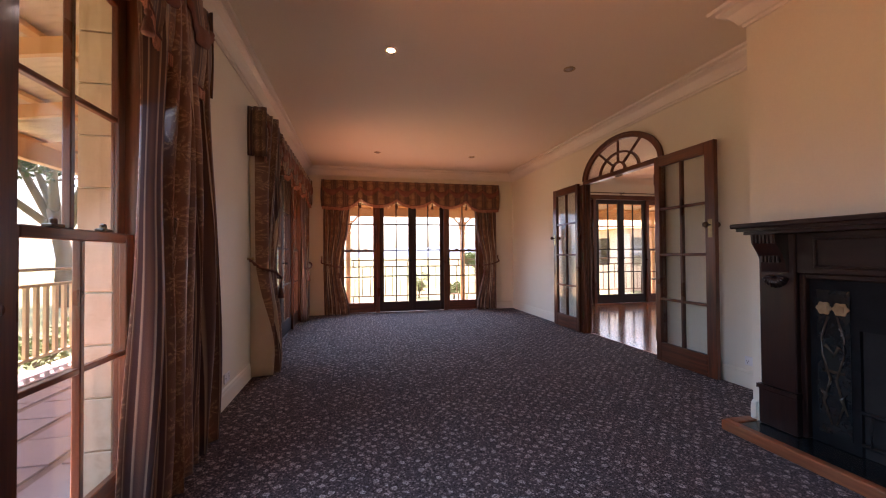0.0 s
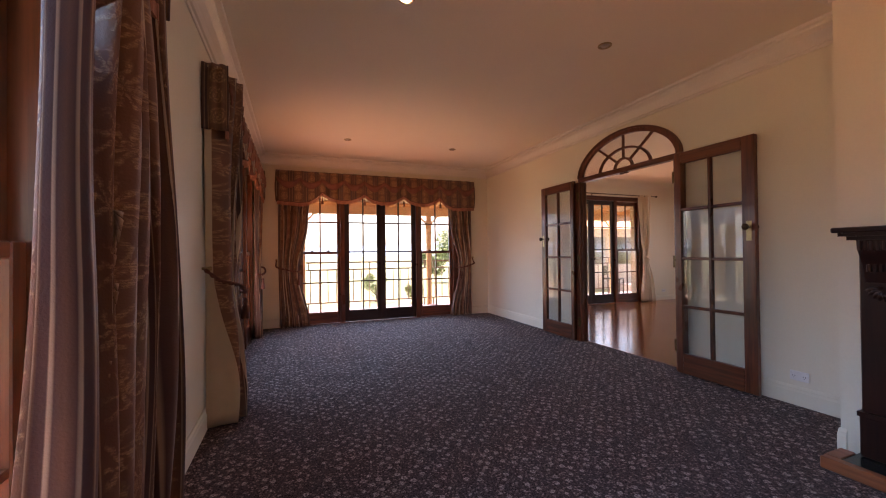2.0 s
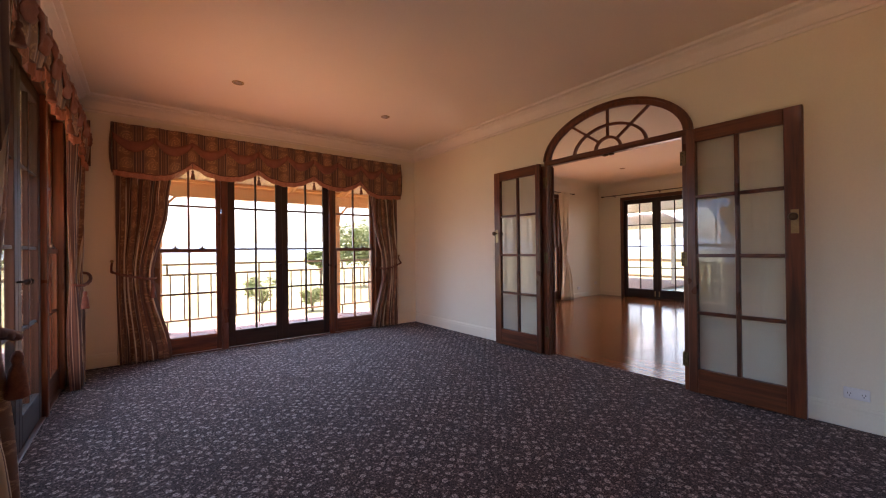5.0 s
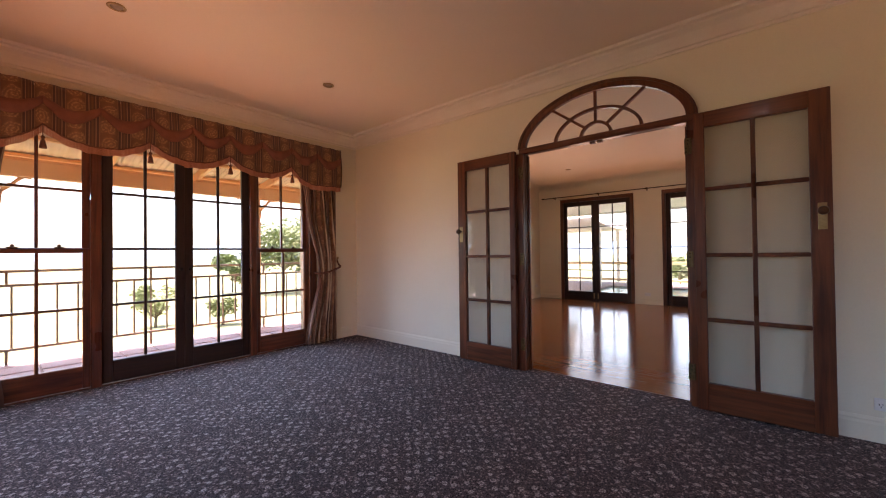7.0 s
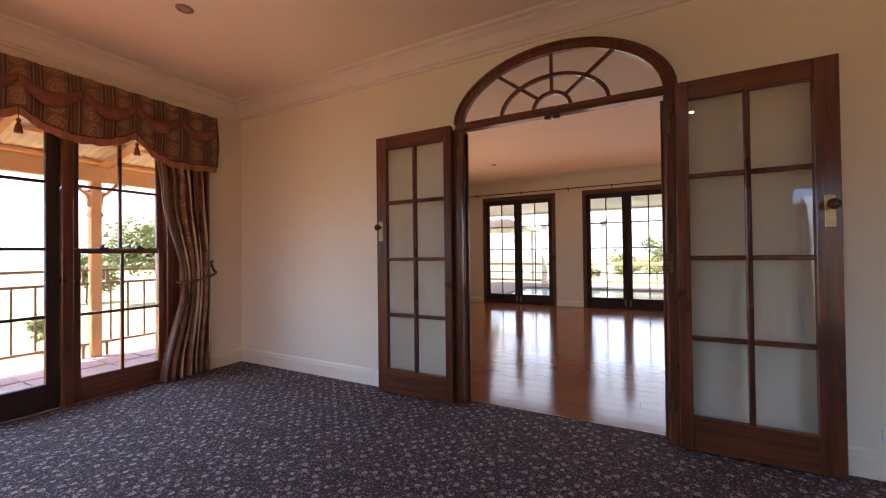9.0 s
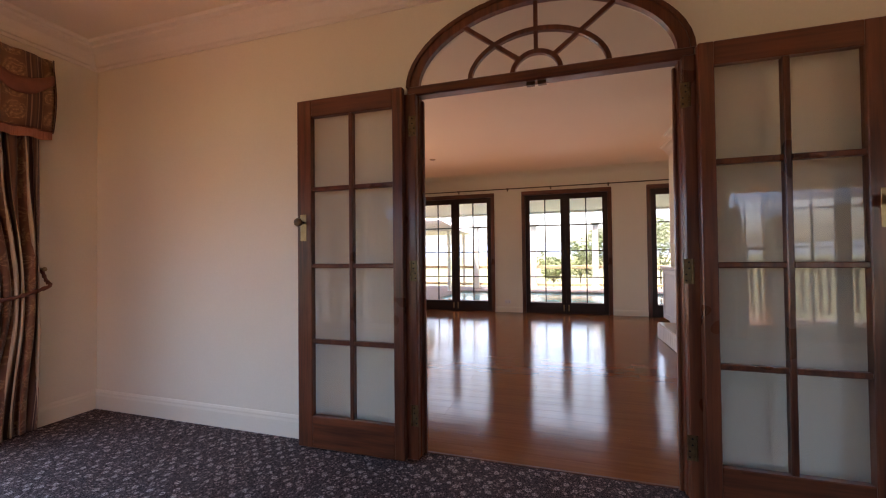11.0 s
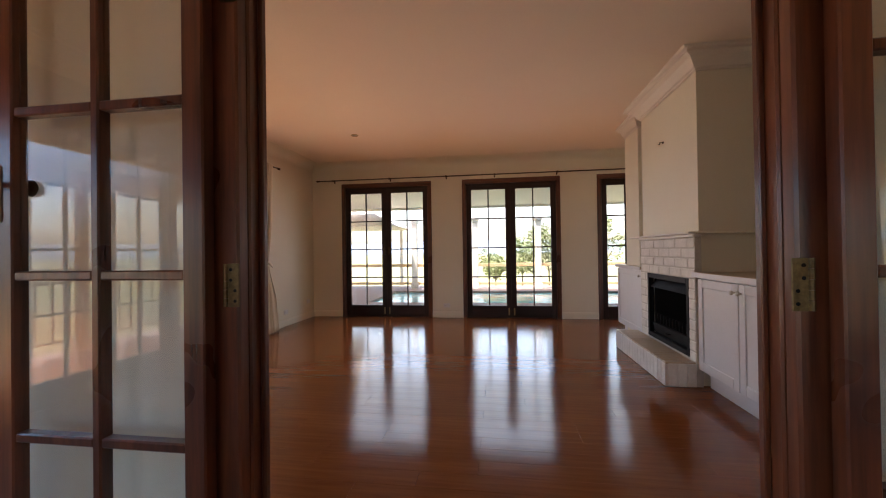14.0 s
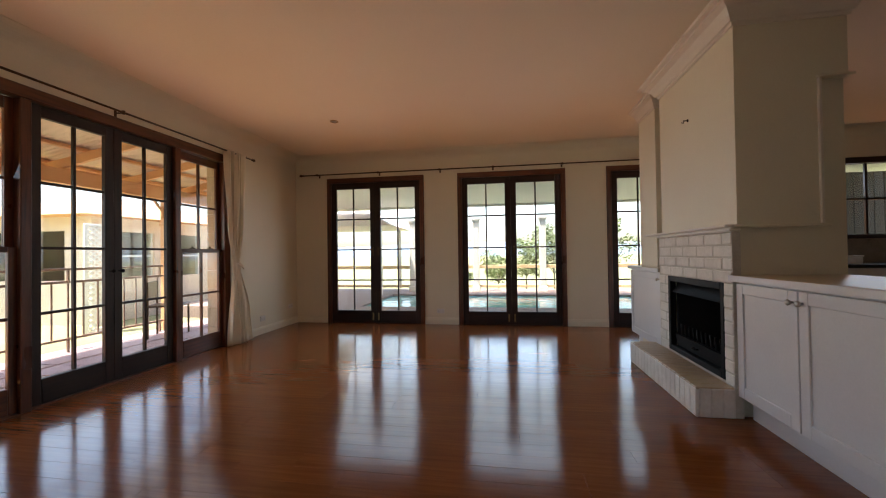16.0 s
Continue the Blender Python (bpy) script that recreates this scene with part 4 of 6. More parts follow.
def valance(m, u0, u1, label, swags=5, top=2.50, deep=0.135):
    """A gathered pelmet with scalloped lower edge, applied swags, fringe and tassels."""
    th = empty("valance", m, label, "valance")
    L = u1 - u0
    sw = L / swags

    def edge(u):
        s = (u - u0) / sw
        k = min(int(s), swags - 1)
        q = s - k
        base = 2.045 if 0 < k < swags - 1 else 1.985
        return base + (2.165 - base) * abs(2 * q - 1) ** 2.2 if 0 < k < swags - 1 or (k == 0 and q > 0.5) or (k == swags - 1 and q < 0.5) else base + 0.02 * abs(2 * q - 1)

    n, k = 150, 12

    def face(u, f):
        zl = edge(u)
        z = zl + (top - zl) * f
        s = (u - u0) / sw
        pl = 0.009 * math.sin(2 * math.pi * s * 4) + 0.004 * math.sin(2 * math.pi * s * 9.3)
        puff = 0.02 * math.sin(math.pi * min(1.0, f * 1.1))
        return (u, -deep - pl - puff, z)

    rows = []
    for j in range(k + 1):
        f = j / k
        row = []
        row += [face(u0 + L * i / n, f) for i in range(n + 1)]
        rows.append(row)
    bm = bmesh.new()
    cloth_sheet(bm, rows, 0.006)
    part("cloth", bm, [PELMET_CLOTH, LINING], th, "", True)
    for u in (u0, u1):
        sg = -1 if u == u0 else 1
        rows = []
        for j in range(9):
            f = j / 8
            z = edge(u) + (top - edge(u)) * f
            rows.append([(u + sg * (0.006 + 0.016 * math.sin(math.pi * min(1.0, f * 1.1)) + 0.009 * math.sin(i * 1.25 + 0.6)), -0.002 - (deep + 0.022) * i / 14, z) for i in range(15)])
        bm = bmesh.new()
        cloth_sheet(bm, rows, 0.0015)
        part("side_return", bm, [PELMET_CLOTH, PELMET_CLOTH], th, "", True)
    # russet swags laid over the upper part, hanging between the points
    for a in range(swags * 2):
        bm = bmesh.new()
        r2 = []
        for j in range(6):
            row = []
            for i in range(15):
                q = i / 14
                u = u0 + sw / 2 * (a + q)
                drop = math.sin(math.pi * q)
                z = (top - 0.105) - 0.075 * drop - (0.065 + 0.045 * drop) * (1 - j / 5)
                fz = (z - edge(u)) / (top - edge(u))
                y = face(u, fz)[1]
                row.append((u, y - 0.012 - 0.010 * math.sin(math.pi * j / 5) - 0.004 * math.sin(j * 2.4), z))
            r2.append(row)
        cloth_sheet(bm, r2, 0.006)
        part("swag", bm, SWAG, th, "", True)
    # fringe along the scalloped edge
    bm = bmesh.new()
    m2 = 420
    for i in range(m2):
        ua, ub = u0 + L * i / m2, u0 + L * (i + 0.82) / m2
        za = edge((ua + ub) / 2)
        y = face(ua, 0.0)[1]
        j = 0.004 * math.sin(i * 12.9898)
        add_box(bm, ua, ub, y - 0.010, y - 0.004 + abs(j), za - 0.052 + j, za + 0.006)
    part("fringe", bm, FRINGE, th, "russet bullion fringe")
    bm = bmesh.new()
    tube(bm, [(u0 + L * i / 90, face(u0 + L * i / 90, 0)[1] - 0.008, edge(u0 + L * i / 90) + 0.008) for i in range(91)], 0.007, 6)
    part("cord", bm, ROPE, th, "", True)
    for a in range(1, swags):
        u = u0 + sw * a
        bm = bmesh.new()
        lathe(bm, [(0.0025, 0.04), (0.0025, -0.055), (0.012, -0.062), (0.014, -0.075), (0.007, -0.084), (0.015, -0.10), (0.024, -0.15), (0.022, -0.157)], 9, (u, -deep - 0.03, 2.135))
        part("tassel", bm, ROPE, th, "", True)
    box("pelmet_board", th, LINING, u0, u1, -deep + 0.012, -0.002, top - 0.03, top - 0.012, 0.002)
    return th


VAL = "brown and gold floral valance with russet swags and fringe"
CUR = "brown and gold brocade curtain held by a rope tieback"
NORTH1 = pose(0, NY, 0)
valance(NORTH1, -0.735, 2.675, VAL)
curtain(NORTH1, [(0, -0.72), (2.45, -0.72)], [(0, -0.25), (0.9, -0.42), (1.7, -0.27), (2.3, -0.20)], 0.012, 2.40, 7, 0.038, [BROCADE, LINING], CUR, 3, 0.95, off=0.078, back="left")
curtain(NORTH1, [(0, 2.22), (0.9, 2.38), (1.7, 2.22), (2.3, 2.16)], [(0, 2.66), (2.45, 2.65)], 0.012, 2.40, 7, 0.038, [BROCADE, LINING], CUR, 5, 0.95, off=0.078, back="right")
WEST = pose(WX, 0, 0, 0, 0, 90)
valance(WEST, 3.585, 7.08, VAL, top=2.45)
curtain(WEST, [(0, 3.62), (2.45, 3.60)], [(0, 4.16), (0.95, 3.93), (1.8, 4.20), (2.3, 4.28)], 0.012, 2.40, 6, 0.065, [BROCADE, LINING], CUR, 8, 0.95, off=0.15, back="left")
curtain(WEST, [(0, 6.50), (0.95, 6.62), (1.8, 6.42), (2.3, 6.36)], [(0, 7.02), (2.45, 7.04)], 0.012, 2.40, 6, 0.045, [BROCADE, LINING], CUR, 9, 0.95, back="right")
valance(WEST, -1.25, 2.27, VAL)
curtain(WEST, [(0, 1.55), (1.2, 1.60), (2.3, 1.70)], [(0, 2.46), (1.2, 2.36), (2.45, 2.26)], 0.012, 2.40, 7, 0.06, [BROCADE, LINING], "brown and gold brocade curtain with leaf scroll border", 12, border=0.26, off=0.125)

# ---- mantelpiece of the carpeted room ----


def mantelpiece():
    f = empty("mantelpiece", pose(0, 0, 0), "dark mahogany mantelpiece with carved corbels round an iron insert", "fireplace")
    xb = BR - 0.001
    bm = box_bm(2.168, xb, 0.23, 1.812, 1.250, 1.278, 0.006)
    add_box(bm, 2.20, xb, 0.25, 1.795, 1.232, 1.250)
    add_box(bm, 2.235, xb, 0.28, 1.775, 1.212, 1.232)
    part("mantel_shelf", bm, MAHOGANY_H, f)
    box("frieze", f, MAHOGANY_H, 2.355, xb, 0.47, 1.57, 0.985, 1.212, 0.004)
    for y0, y1, z0, z1 in ((0.56, 1.48, 1.17, 1.185), (0.56, 1.48, 1.015, 1.03), (0.56, 0.575, 1.03, 1.17), (1.465, 1.48, 1.03, 1.17)):
        box("panel_moulding", f, MAHOGANY, 2.343, 2.356, y0, y1, z0, z1, 0.004)
    for y0, y1 in ((1.57, 1.772), (0.268, 0.47)):
        yc = (y0 + y1) / 2
        box("pilaster", f, MAHOGANY, 2.342, xb, y0, y1, 0.30, 1.212, 0.006)
        bm = box_bm(2.330, xb, y0 - 0.006, y1 + 0.006, 0.062, 0.275, 0.005)
        add_box(bm, 2.322, xb - 0.002, y0 - 0.012, y1 + 0.012, 0.275, 0.300)
        part("plinth", bm, MAHOGANY, f)
        # corbel: a scrolled bracket over a scallop shell
        bm = bmesh.new()
        prof = [(2.345, 0.985), (2.330, 0.99), (2.322, 1.02), (2.312, 1.06), (2.292, 1.10), (2.268, 1.135), (2.25, 1.165), (2.245, 1.211), (2.345, 1.211)]
        extrude_poly(bm, prof, lambda u, w, d: (u, d, w), yc - 0.07, yc + 0.07)
        cb = part("corbel", bm, MAHOGANY, f, "carved corbel")
        for i in range(6):
            y = yc - 0.055 + i * 0.022
            box("flute", cb, MAHOGANY, 2.238, 2.262, y - 0.007, y + 0.007, 1.155, 1.208, 0.003)
        for i in range(5):
            y = yc - 0.045 + i * 0.0225
            box("bead", cb, MAHOGANY, 2.292, 2.318, y - 0.008, y + 0.008, 1.045, 1.085, 0.003)
        bm = bmesh.new()
        for i in range(9):
            a = radians(-160 + i * 17.5)
            r = 0.075
            tube(bm, [(2.338, yc + 0.012 * math.cos(a), 0.972 + 0.012 * math.sin(a)), (2.322, yc + r * 0.6 * math.cos(a), 0.972 + r * 0.6 * math.sin(a)), (2.338, yc + r * math.cos(a), 0.972 + r * math.sin(a))], [0.005, 0.012, 0.008], 6)
        part("shell", bm, MAHOGANY, f, "carved scallop shell", True)
    for y0, y1 in ((1.54, 1.57), (0.47, 0.50)):
        box("inner_moulding", f, MAHOGANY, 2.37, xb, y0, y1, 0.06, 0.985, 0.006)
    box("inner_moulding", f, MAHOGANY_H, 2.37, xb, 0.50, 1.54, 0.955, 0.985, 0.006)
    # iron insert with an opening
    bm = bmesh.new()
    for q in ((0.50, 0.72, 0.06, 0.955), (1.32, 1.54, 0.06, 0.955), (0.72, 1.32, 0.70, 0.955)):
        add_box(bm, 2.405, xb - 0.002, *q)
    part("iron_insert", bm, IRON, f, "black cast iron insert")
    for yc in (1.43, 0.61):
        t = box("tile_panel", f, TILE_DARK, 2.398, 2.406, yc - 0.075, yc + 0.075, 0.12, 0.90, 0.002, "dark glazed tiles with gold flowers")
        for s in (-1, 1):
            bm = bmesh.new()
            for r, n, h in ((0.034, 6, 0.006), (0.02, 5, 0.012)):
                pts = [(yc + s * 0.037 + r * (1 + 0.12 * math.cos(n * a)) * math.cos(a), 0.80 + r * (1 + 0.12 * math.cos(n * a)) * math.sin(a)) for a in [2 * math.pi * i / 24 for i in range(24)]]
                extrude_poly(bm, pts, lambda u, w, d: (d, u, w), 2.397 - h, 2.398)
            part("tile_flower", bm, TILE_GOLD, t)
        bm = bmesh.new()
        for s in (-1, 1):
            tube(bm, [(2.396, yc + s * 0.01, 0.18), (2.394, yc + s * 0.045, 0.30), (2.394, yc + s * 0.012, 0.42), (2.394, yc + s * 0.05, 0.55), (2.394, yc + s * 0.048, 0.64), (2.396, yc + s * 0.02, 0.76)], 0.006, 6)
            tube(bm, [(2.395, yc + s * 0.06, 0.25), (2.393, yc + s * 0.035, 0.33), (2.395, yc + s * 0.06, 0.36)], [0.004, 0.012, 0.004], 6)
            tube(bm, [(2.395, yc, 0.55 + s * 0.01), (2.393, yc + s * 0.03, 0.60), (2.395, yc + s * 0.045, 0.585)], [0.004, 0.012, 0.004], 6)
        add_box(bm, 2.394, 2.398, yc - 0.05, yc + 0.05, 0.455, 0.47)
        part("tile_scroll", bm, TILE_GREEN, t, "", True)
    box("firebox", f, SOOT, 2.425, xb - 0.001, 0.70, 1.34, 0.06, 0.72, 0)
    bm = bmesh.new()
    for i in range(9):
        y = 0.78 + i * 0.06
        tube(bm, [(2.37, y, 0.14), (2.36, y, 0.22), (2.375, y, 0.30)], 0.008, 6)
    tube(bm, [(2.372, 0.74, 0.14), (2.372, 1.30, 0.14)], 0.01, 6)
    tube(bm, [(2.372, 0.74, 0.30), (2.372, 1.30, 0.30)], 0.01, 6)
    part("fire_grate", bm, IRON, f, "", True)
    return f


mantelpiece()
hearth = empty("hearth", pose(0, 0, 0), "dark tiled hearth with raised red timber kerb", "hearth")
box("slab", hearth, TILE_DARK, 2.19, BR, 0.24, 1.80, 0.0005, 0.058, 0.003)
bm = box_bm(2.135, 2.19, 0.18, 1.86, 0.001, 0.064, 0.006)
add_box(bm, 2.19, 2.342, 1.80, 1.86, 0.001, 0.0635)
part("kerb", bm, HEARTH_WOOD, hearth, "red-brown timber kerb")

# ---- room two: floor, fireplace, cupboards ----
tagged(box("floor_base", None, SOOT, D2 + 0.0, EX, SY, NY, -0.06, -0.012, 0), "dark subfloor under the boards", "floor", kind="structure")


def breast_two():
    x0, x1, yf = 5.46, 6.69, 2.35
    bm = bmesh.new()
    add_box(bm, x0 + 0.04, x1, 1.69, yf, 1.27, CH + 0.01)
    for q in ((x0 + 0.04, 5.575, 0, 1.27), (6.485, x1, 0, 1.27), (5.575, 6.485, 0, 0.215), (5.575, 6.485, 0.885, 1.27)):
        add_box(bm, q[0], q[1], 1.69, yf - 0.02, q[2], q[3])
    add_box(bm, 5.575, 6.485, 1.69, 1.88, 0.215, 0.885)
    add_box(bm, x0, x0 + 0.04, 1.855, yf, 1.27, 2.225)
    add_box(bm, x0, x0 + 0.04, 1.69, yf, 2.225, CH + 0.01)
    w = tagged(part("wall_fireplace", bm, WALL2), "cream plaster chimney breast above painted brick", "wall", kind="structure")
    box("ledge", w, WALL2, x0 - 0.028, x0 + 0.045, 1.815, yf + 0.03, 1.258, 1.274, 0.004, "narrow timber ledge")
    box("ledge", w, WALL2, x0 - 0.02, x0 + 0.06, 1.66, 1.875, 2.215, 2.232, 0.004)
    box("edge_bead", w, TRIM, x0 - 0.012, x0 + 0.01, 1.845, 1.868, 1.274, 2.215, 0.005)
    bm = box_bm(x0 - 0.02, x1 + 0.25, yf - 0.03, yf + 0.085, 1.262, 1.280, 0.004)
    part("mantel_ledge", bm, TRIM, w, "white painted timber mantel ledge")
    box("mantel_ledge", w, TRIM, x0 - 0.008, x1 + 0.01, yf - 0.02, yf + 0.05, 1.235, 1.262, 0.008)
    bm = bmesh.new()
    lathe(bm, [(0.012, 0.0), (0.012, 0.006), (0.004, 0.008), (0.004, 0.03), (0.007, 0.034)], 8, (6.11, yf, 2.19), "y")
    tube(bm, [(6.11, yf + 0.03, 2.19), (6.11, yf + 0.036, 2.172), (6.11, yf + 0.05, 2.176)], 0.004, 6)
    part("picture_hook", bm, IRON, w, "small dark picture hook")
    ring_moulding("cornice", [(x0, 1.69), (x0, yf), (x1, yf), (x1, 1.69)], PROF1[:], TRIM, "", w)
    # pier beyond it
    p = tagged(box("wall_pier", None, WALL2, 6.95, 7.43, 1.69, 2.30, 0.0, CH + 0.01, 0), "cream plaster pier beside the low cupboard", "wall", kind="structure")
    ring_moulding("cornice", [(6.95, 1.69), (6.95, 2.30), (7.43, 2.30), (7.43, 1.69)], [(d * 0.6, z) for d, z in PROF1], TRIM, "", p)
    bm = bmesh.new()
    add_box(bm, D2, 4.368, 2.16, 2.33, 0, CH + 0.01)
    add_box(bm, 4.368, 4.45, 2.16, 2.33, 0.948, CH + 0.01)
    tagged(part("wall_nib", bm, WALL2), "cream plaster wall end beside the cupboards", "wall", kind="structure")
    return w


BREAST = breast_two()


def cupboard(x0, x1, label, doors, y_back=1.72, y=2.37, kick=True):
    """A white base unit with framed doors facing the room."""
    c = empty("cupboard", pose((x0 + x1) / 2, y, 0), label, "cupboard", "white painted cupboards")
    h = (x1 - x0) / 2
    box("body", c, CABINET, -h, h, y_back - y, -0.02, 0.145, 0.90, 0.003)
    box("kickboard", c, CABINET, -h, h, y_back - y, -0.085, 0.001, 0.145, 0.002)
    w = 2 * h / doors
    for i in range(doors):
        a, b = -h + i * w + 0.004, -h + (i + 1) * w - 0.004
        d = empty("cupboard_door")
        d.parent = c
        for q in ((a, a + 0.065, 0.152, 0.892), (b - 0.065, b, 0.152, 0.892)):
            box("door_stile", d, CABINET, q[0], q[1], -0.019, 0.0, q[2], q[3], 0.003)
        for q in ((0.152, 0.225), (0.825, 0.892)):
            box("door_rail", d, CABINET, a + 0.065, b - 0.065, -0.019, 0.0, q[0], q[1], 0.003)
        box("door_panel", d, CABINET, a + 0.06, b - 0.06, -0.018, -0.010, 0.22, 0.83, 0.002)
        ku = (b - 0.03) if (doors - i) % 2 == 0 else (a + 0.03)
        bm = bmesh.new()
        lathe(bm, [(0.006, 0.0), (0.006, 0.012), (0.015, 0.018), (0.017, 0.027), (0.011, 0.034)], 12, (ku, 0, 0.83), "y")
        part("knob", bm, SATIN, d, "round metal knob", True)
    return c


cupboard(4.372, 5.455, "white painted double cupboard under a beige top", 2)
cupboard(6.70, 7.60, "white painted low cupboard beside the brick fireplace", 1)
for x0, x1, zt, lab in ((4.37, 5.495, 0.945, "beige laminate top with white edge on double cupboard"), (6.695, 7.625, 0.940, "beige laminate top with white edge on low cupboard")):
    top = tagged(part("worktop", box_bm(x0, x1, 1.70, 2.388, 0.903, zt, 0.004), WORKTOP), lab, "worktop")
    box("edging", top, CABINET, x0, x1, 2.388, 2.396, 0.9035, zt - 0.001, 0.002, "white edging strip")

# heater in the brick breast
fx0, fx1, fz0, fz1 = 5.575, 6.485, 0.215, 0.885


def fire_heater():
    f = empty("fire_heater", pose(0, 0, 0), "black steel open fire insert with hood and grate", "fireplace")
    y = 2.386
    for q in ((fx0, fx0 + 0.045, fz0, fz1), (fx1 - 0.045, fx1, fz0, fz1), (fx0 + 0.045, fx1 - 0.045, fz1 - 0.05, fz1), (fx0 + 0.045, fx1 - 0.045, fz0, fz0 + 0.045)):
        box("frame_bar", f, IRON, q[0], q[1], y - 0.05, y, q[2], q[3], 0.005)
    bm = bmesh.new()
    a, b = fx0 + 0.045, fx1 - 0.045
    for q in ((a, b, 1.90, 1.92, fz0, fz1), (a, a + 0.012, 1.92, 2.33, fz0 + 0.04, fz1 - 0.04), (b - 0.012, b, 1.92, 2.33, fz0 + 0.04, fz1 - 0.04), (a, b, 1.92, 2.33, fz1 - 0.05, fz1 - 0.03), (a, b, 1.92, 2.33, fz0 + 0.03, fz0 + 0.045)):
        add_box(bm, *q)
    part("firebox", bm, SOOT, f, "sooty firebox lining")
    bm = bmesh.new()
    extrude_poly(bm, [(2.372, 0.74), (2.30, 0.835), (2.29, 0.835), (2.36, 0.735)], lambda u, w, d: (d, u, w), a, b)
    part("hood", bm, IRON, f, "sloping steel hood")
    g = empty("grate")
    g.parent = f
    for i in range(11):
        x = a + 0.07 + i * (b - a - 0.14) / 10
        bm = bmesh.new()
        tube(bm, [(x, 2.30, 0.36), (x, 2.345, 0.38), (x, 2.35, 0.47)], 0.009, 6)
        part("grate_bar", bm, IRON, g, "", True)
    bm = bmesh.new()
    extrude_poly(bm, [(2.30, 0.27), (2.35, 0.27), (2.365, 0.37), (2.30, 0.37)], lambda u, w, d: (d, u, w), a + 0.04, b - 0.04)
    part("ash_pan", bm, IRON, g)
    bm = bmesh.new()
    tube(bm, [(6.0, 2.36, 0.32), (6.0, 2.385, 0.315), (6.06, 2.385, 0.315), (6.06, 2.36, 0.32)], 0.006, 6)
    part("ash_pan_handle", bm, IRON, g, "", True)
    return f


# opening behind the heater is left in the brickwork below
fire_heater()

# curtain rods and cotton curtain


def curtain_rod(m, u0, u1, brackets, label):
    r = empty("curtain_rod", m, label, "curtain rod")
    bm = bmesh.new()
    tube(bm, [(u0, -0.09, 0), (u1, -0.09, 0)], 0.010, 8)
    part("rod", bm, BRONZE, r, "", True)
    for u, s in ((u0, -1), (u1, 1)):
        bm = bmesh.new()
        lathe(bm, [(0.011, 0.0), (0.016, s * 0.01), (0.012, s * 0.02), (0.02, s * 0.04), (0.019, s * 0.055), (0.006, s * 0.075)], 10, (u, -0.09, 0), "x")
        part("finial", bm, BRONZE, r, "", True)
    for u in brackets:
        bm = box_bm(u - 0.012, u + 0.012, -0.006, 0.0, -0.035, 0.03, 0.002)
        tube(bm, [(u, -0.004, 0.0), (u, -0.09, -0.004)], 0.007, 6)
        tube(bm, [(u, -0.09, -0.016), (u, -0.09, 0.016)], 0.013, 8)
        part("bracket", bm, BRONZE, r)
    return r


curtain_rod(pose(EX, 0, 2.435, 0, 0, -90), -7.14, -0.5, (-6.9, -5.86, -4.86, -4.03, -3.0, -1.6), "dark bronze curtain rod over the french doors")
curtain_rod(pose(0, NY, 2.425), 3.75, 7.38, (3.9, 5.6, 7.25), "dark bronze curtain rod over the sash windows")
curtain(pose(0, NY, 0), [(0, 6.90), (1.0, 7.02), (1.5, 6.95), (2.4, 6.88)], [(0, 7.37), (0.4, 7.33), (1.02, 7.15), (1.6, 7.22), (2.4, 7.25)], 0.012, 2.44, 5, 0.04, [CALICO, CALICO], "cream cotton curtain tied in at its middle", 21, 1.02)

# ---- small fixtures ----


def downlight(x, y, lit):
    d = empty("downlight", pose(x, y, CH), "small recessed ceiling downlight" + (" with lit bulb" if lit else ", unlit"), "downlight", "recessed ceiling downlights")
    bm = bmesh.new()
    rr = [(0.052, 0.0), (0.052, -0.004), (0.044, -0.008), (0.038, -0.004), (0.036, 0.0)]
    rings = [[bm.verts.new((r * math.cos(a), r * math.sin(a), z)) for a in [2 * math.pi * k / 20 for k in range(20)]] for r, z in rr]
    for a, b in zip(rings, rings[1:]):
        for k in range(20):
            bm.faces.new((a[k], a[(k + 1) % 20], b[(k + 1) % 20], b[k]))
    part("ring", bm, BRASS, d, "brass trim ring", True)
    bm = bmesh.new()
    q = 0.026 if lit else 0.036
    lathe(bm, [(q, -0.0005), (q, -0.003), (q * 0.6, -0.012), (0.004, -0.016)], 14)
    part("bulb", bm, BULB_ON if lit else BULB_OFF, d, "", True)


for x, y, lit in ((0.18, 2.95, True), (1.765, 2.95, False), (0.217, 6.09, False), (1.79, 6.09, False), (7.08, 5.91, False)):
    downlight(x, y, lit)


def socket(m, label="white double power socket"):
    s = empty("power_socket", m, label, "power socket")
    box("plate", s, PLASTIC, -0.058, 0.058, -0.010, 0.0, -0.036, 0.036, 0.003)
    for u in (-0.032, 0.032):
        box("switch", s, PLASTIC, u - 0.006, u + 0.006, -0.014, -0.0095, 0.014, 0.026, 0.001)
        bm = bmesh.new()
        for du, dz in ((-0.007, 0.0), (0.007, 0.0), (0.0, -0.014)):
            add_box(bm, u + du - 0.0015, u + du + 0.0015, -0.0108, -0.0102, dz - 0.005, dz + 0.005)
        part("pin_slots", bm, IRON, s)


socket(pose(DX, 2.38, 0.22, 0, 0, -90))
socket(pose(EX, 4.88, 0.21, 0, 0, -90))
socket(pose(7.72, NY, 0.22))
socket(pose(8.45, NY, 0.30))
socket(pose(WX, 3.02, 0.2, 0, 0, 90))

# ---- kitchen seen past the chimney breast ----


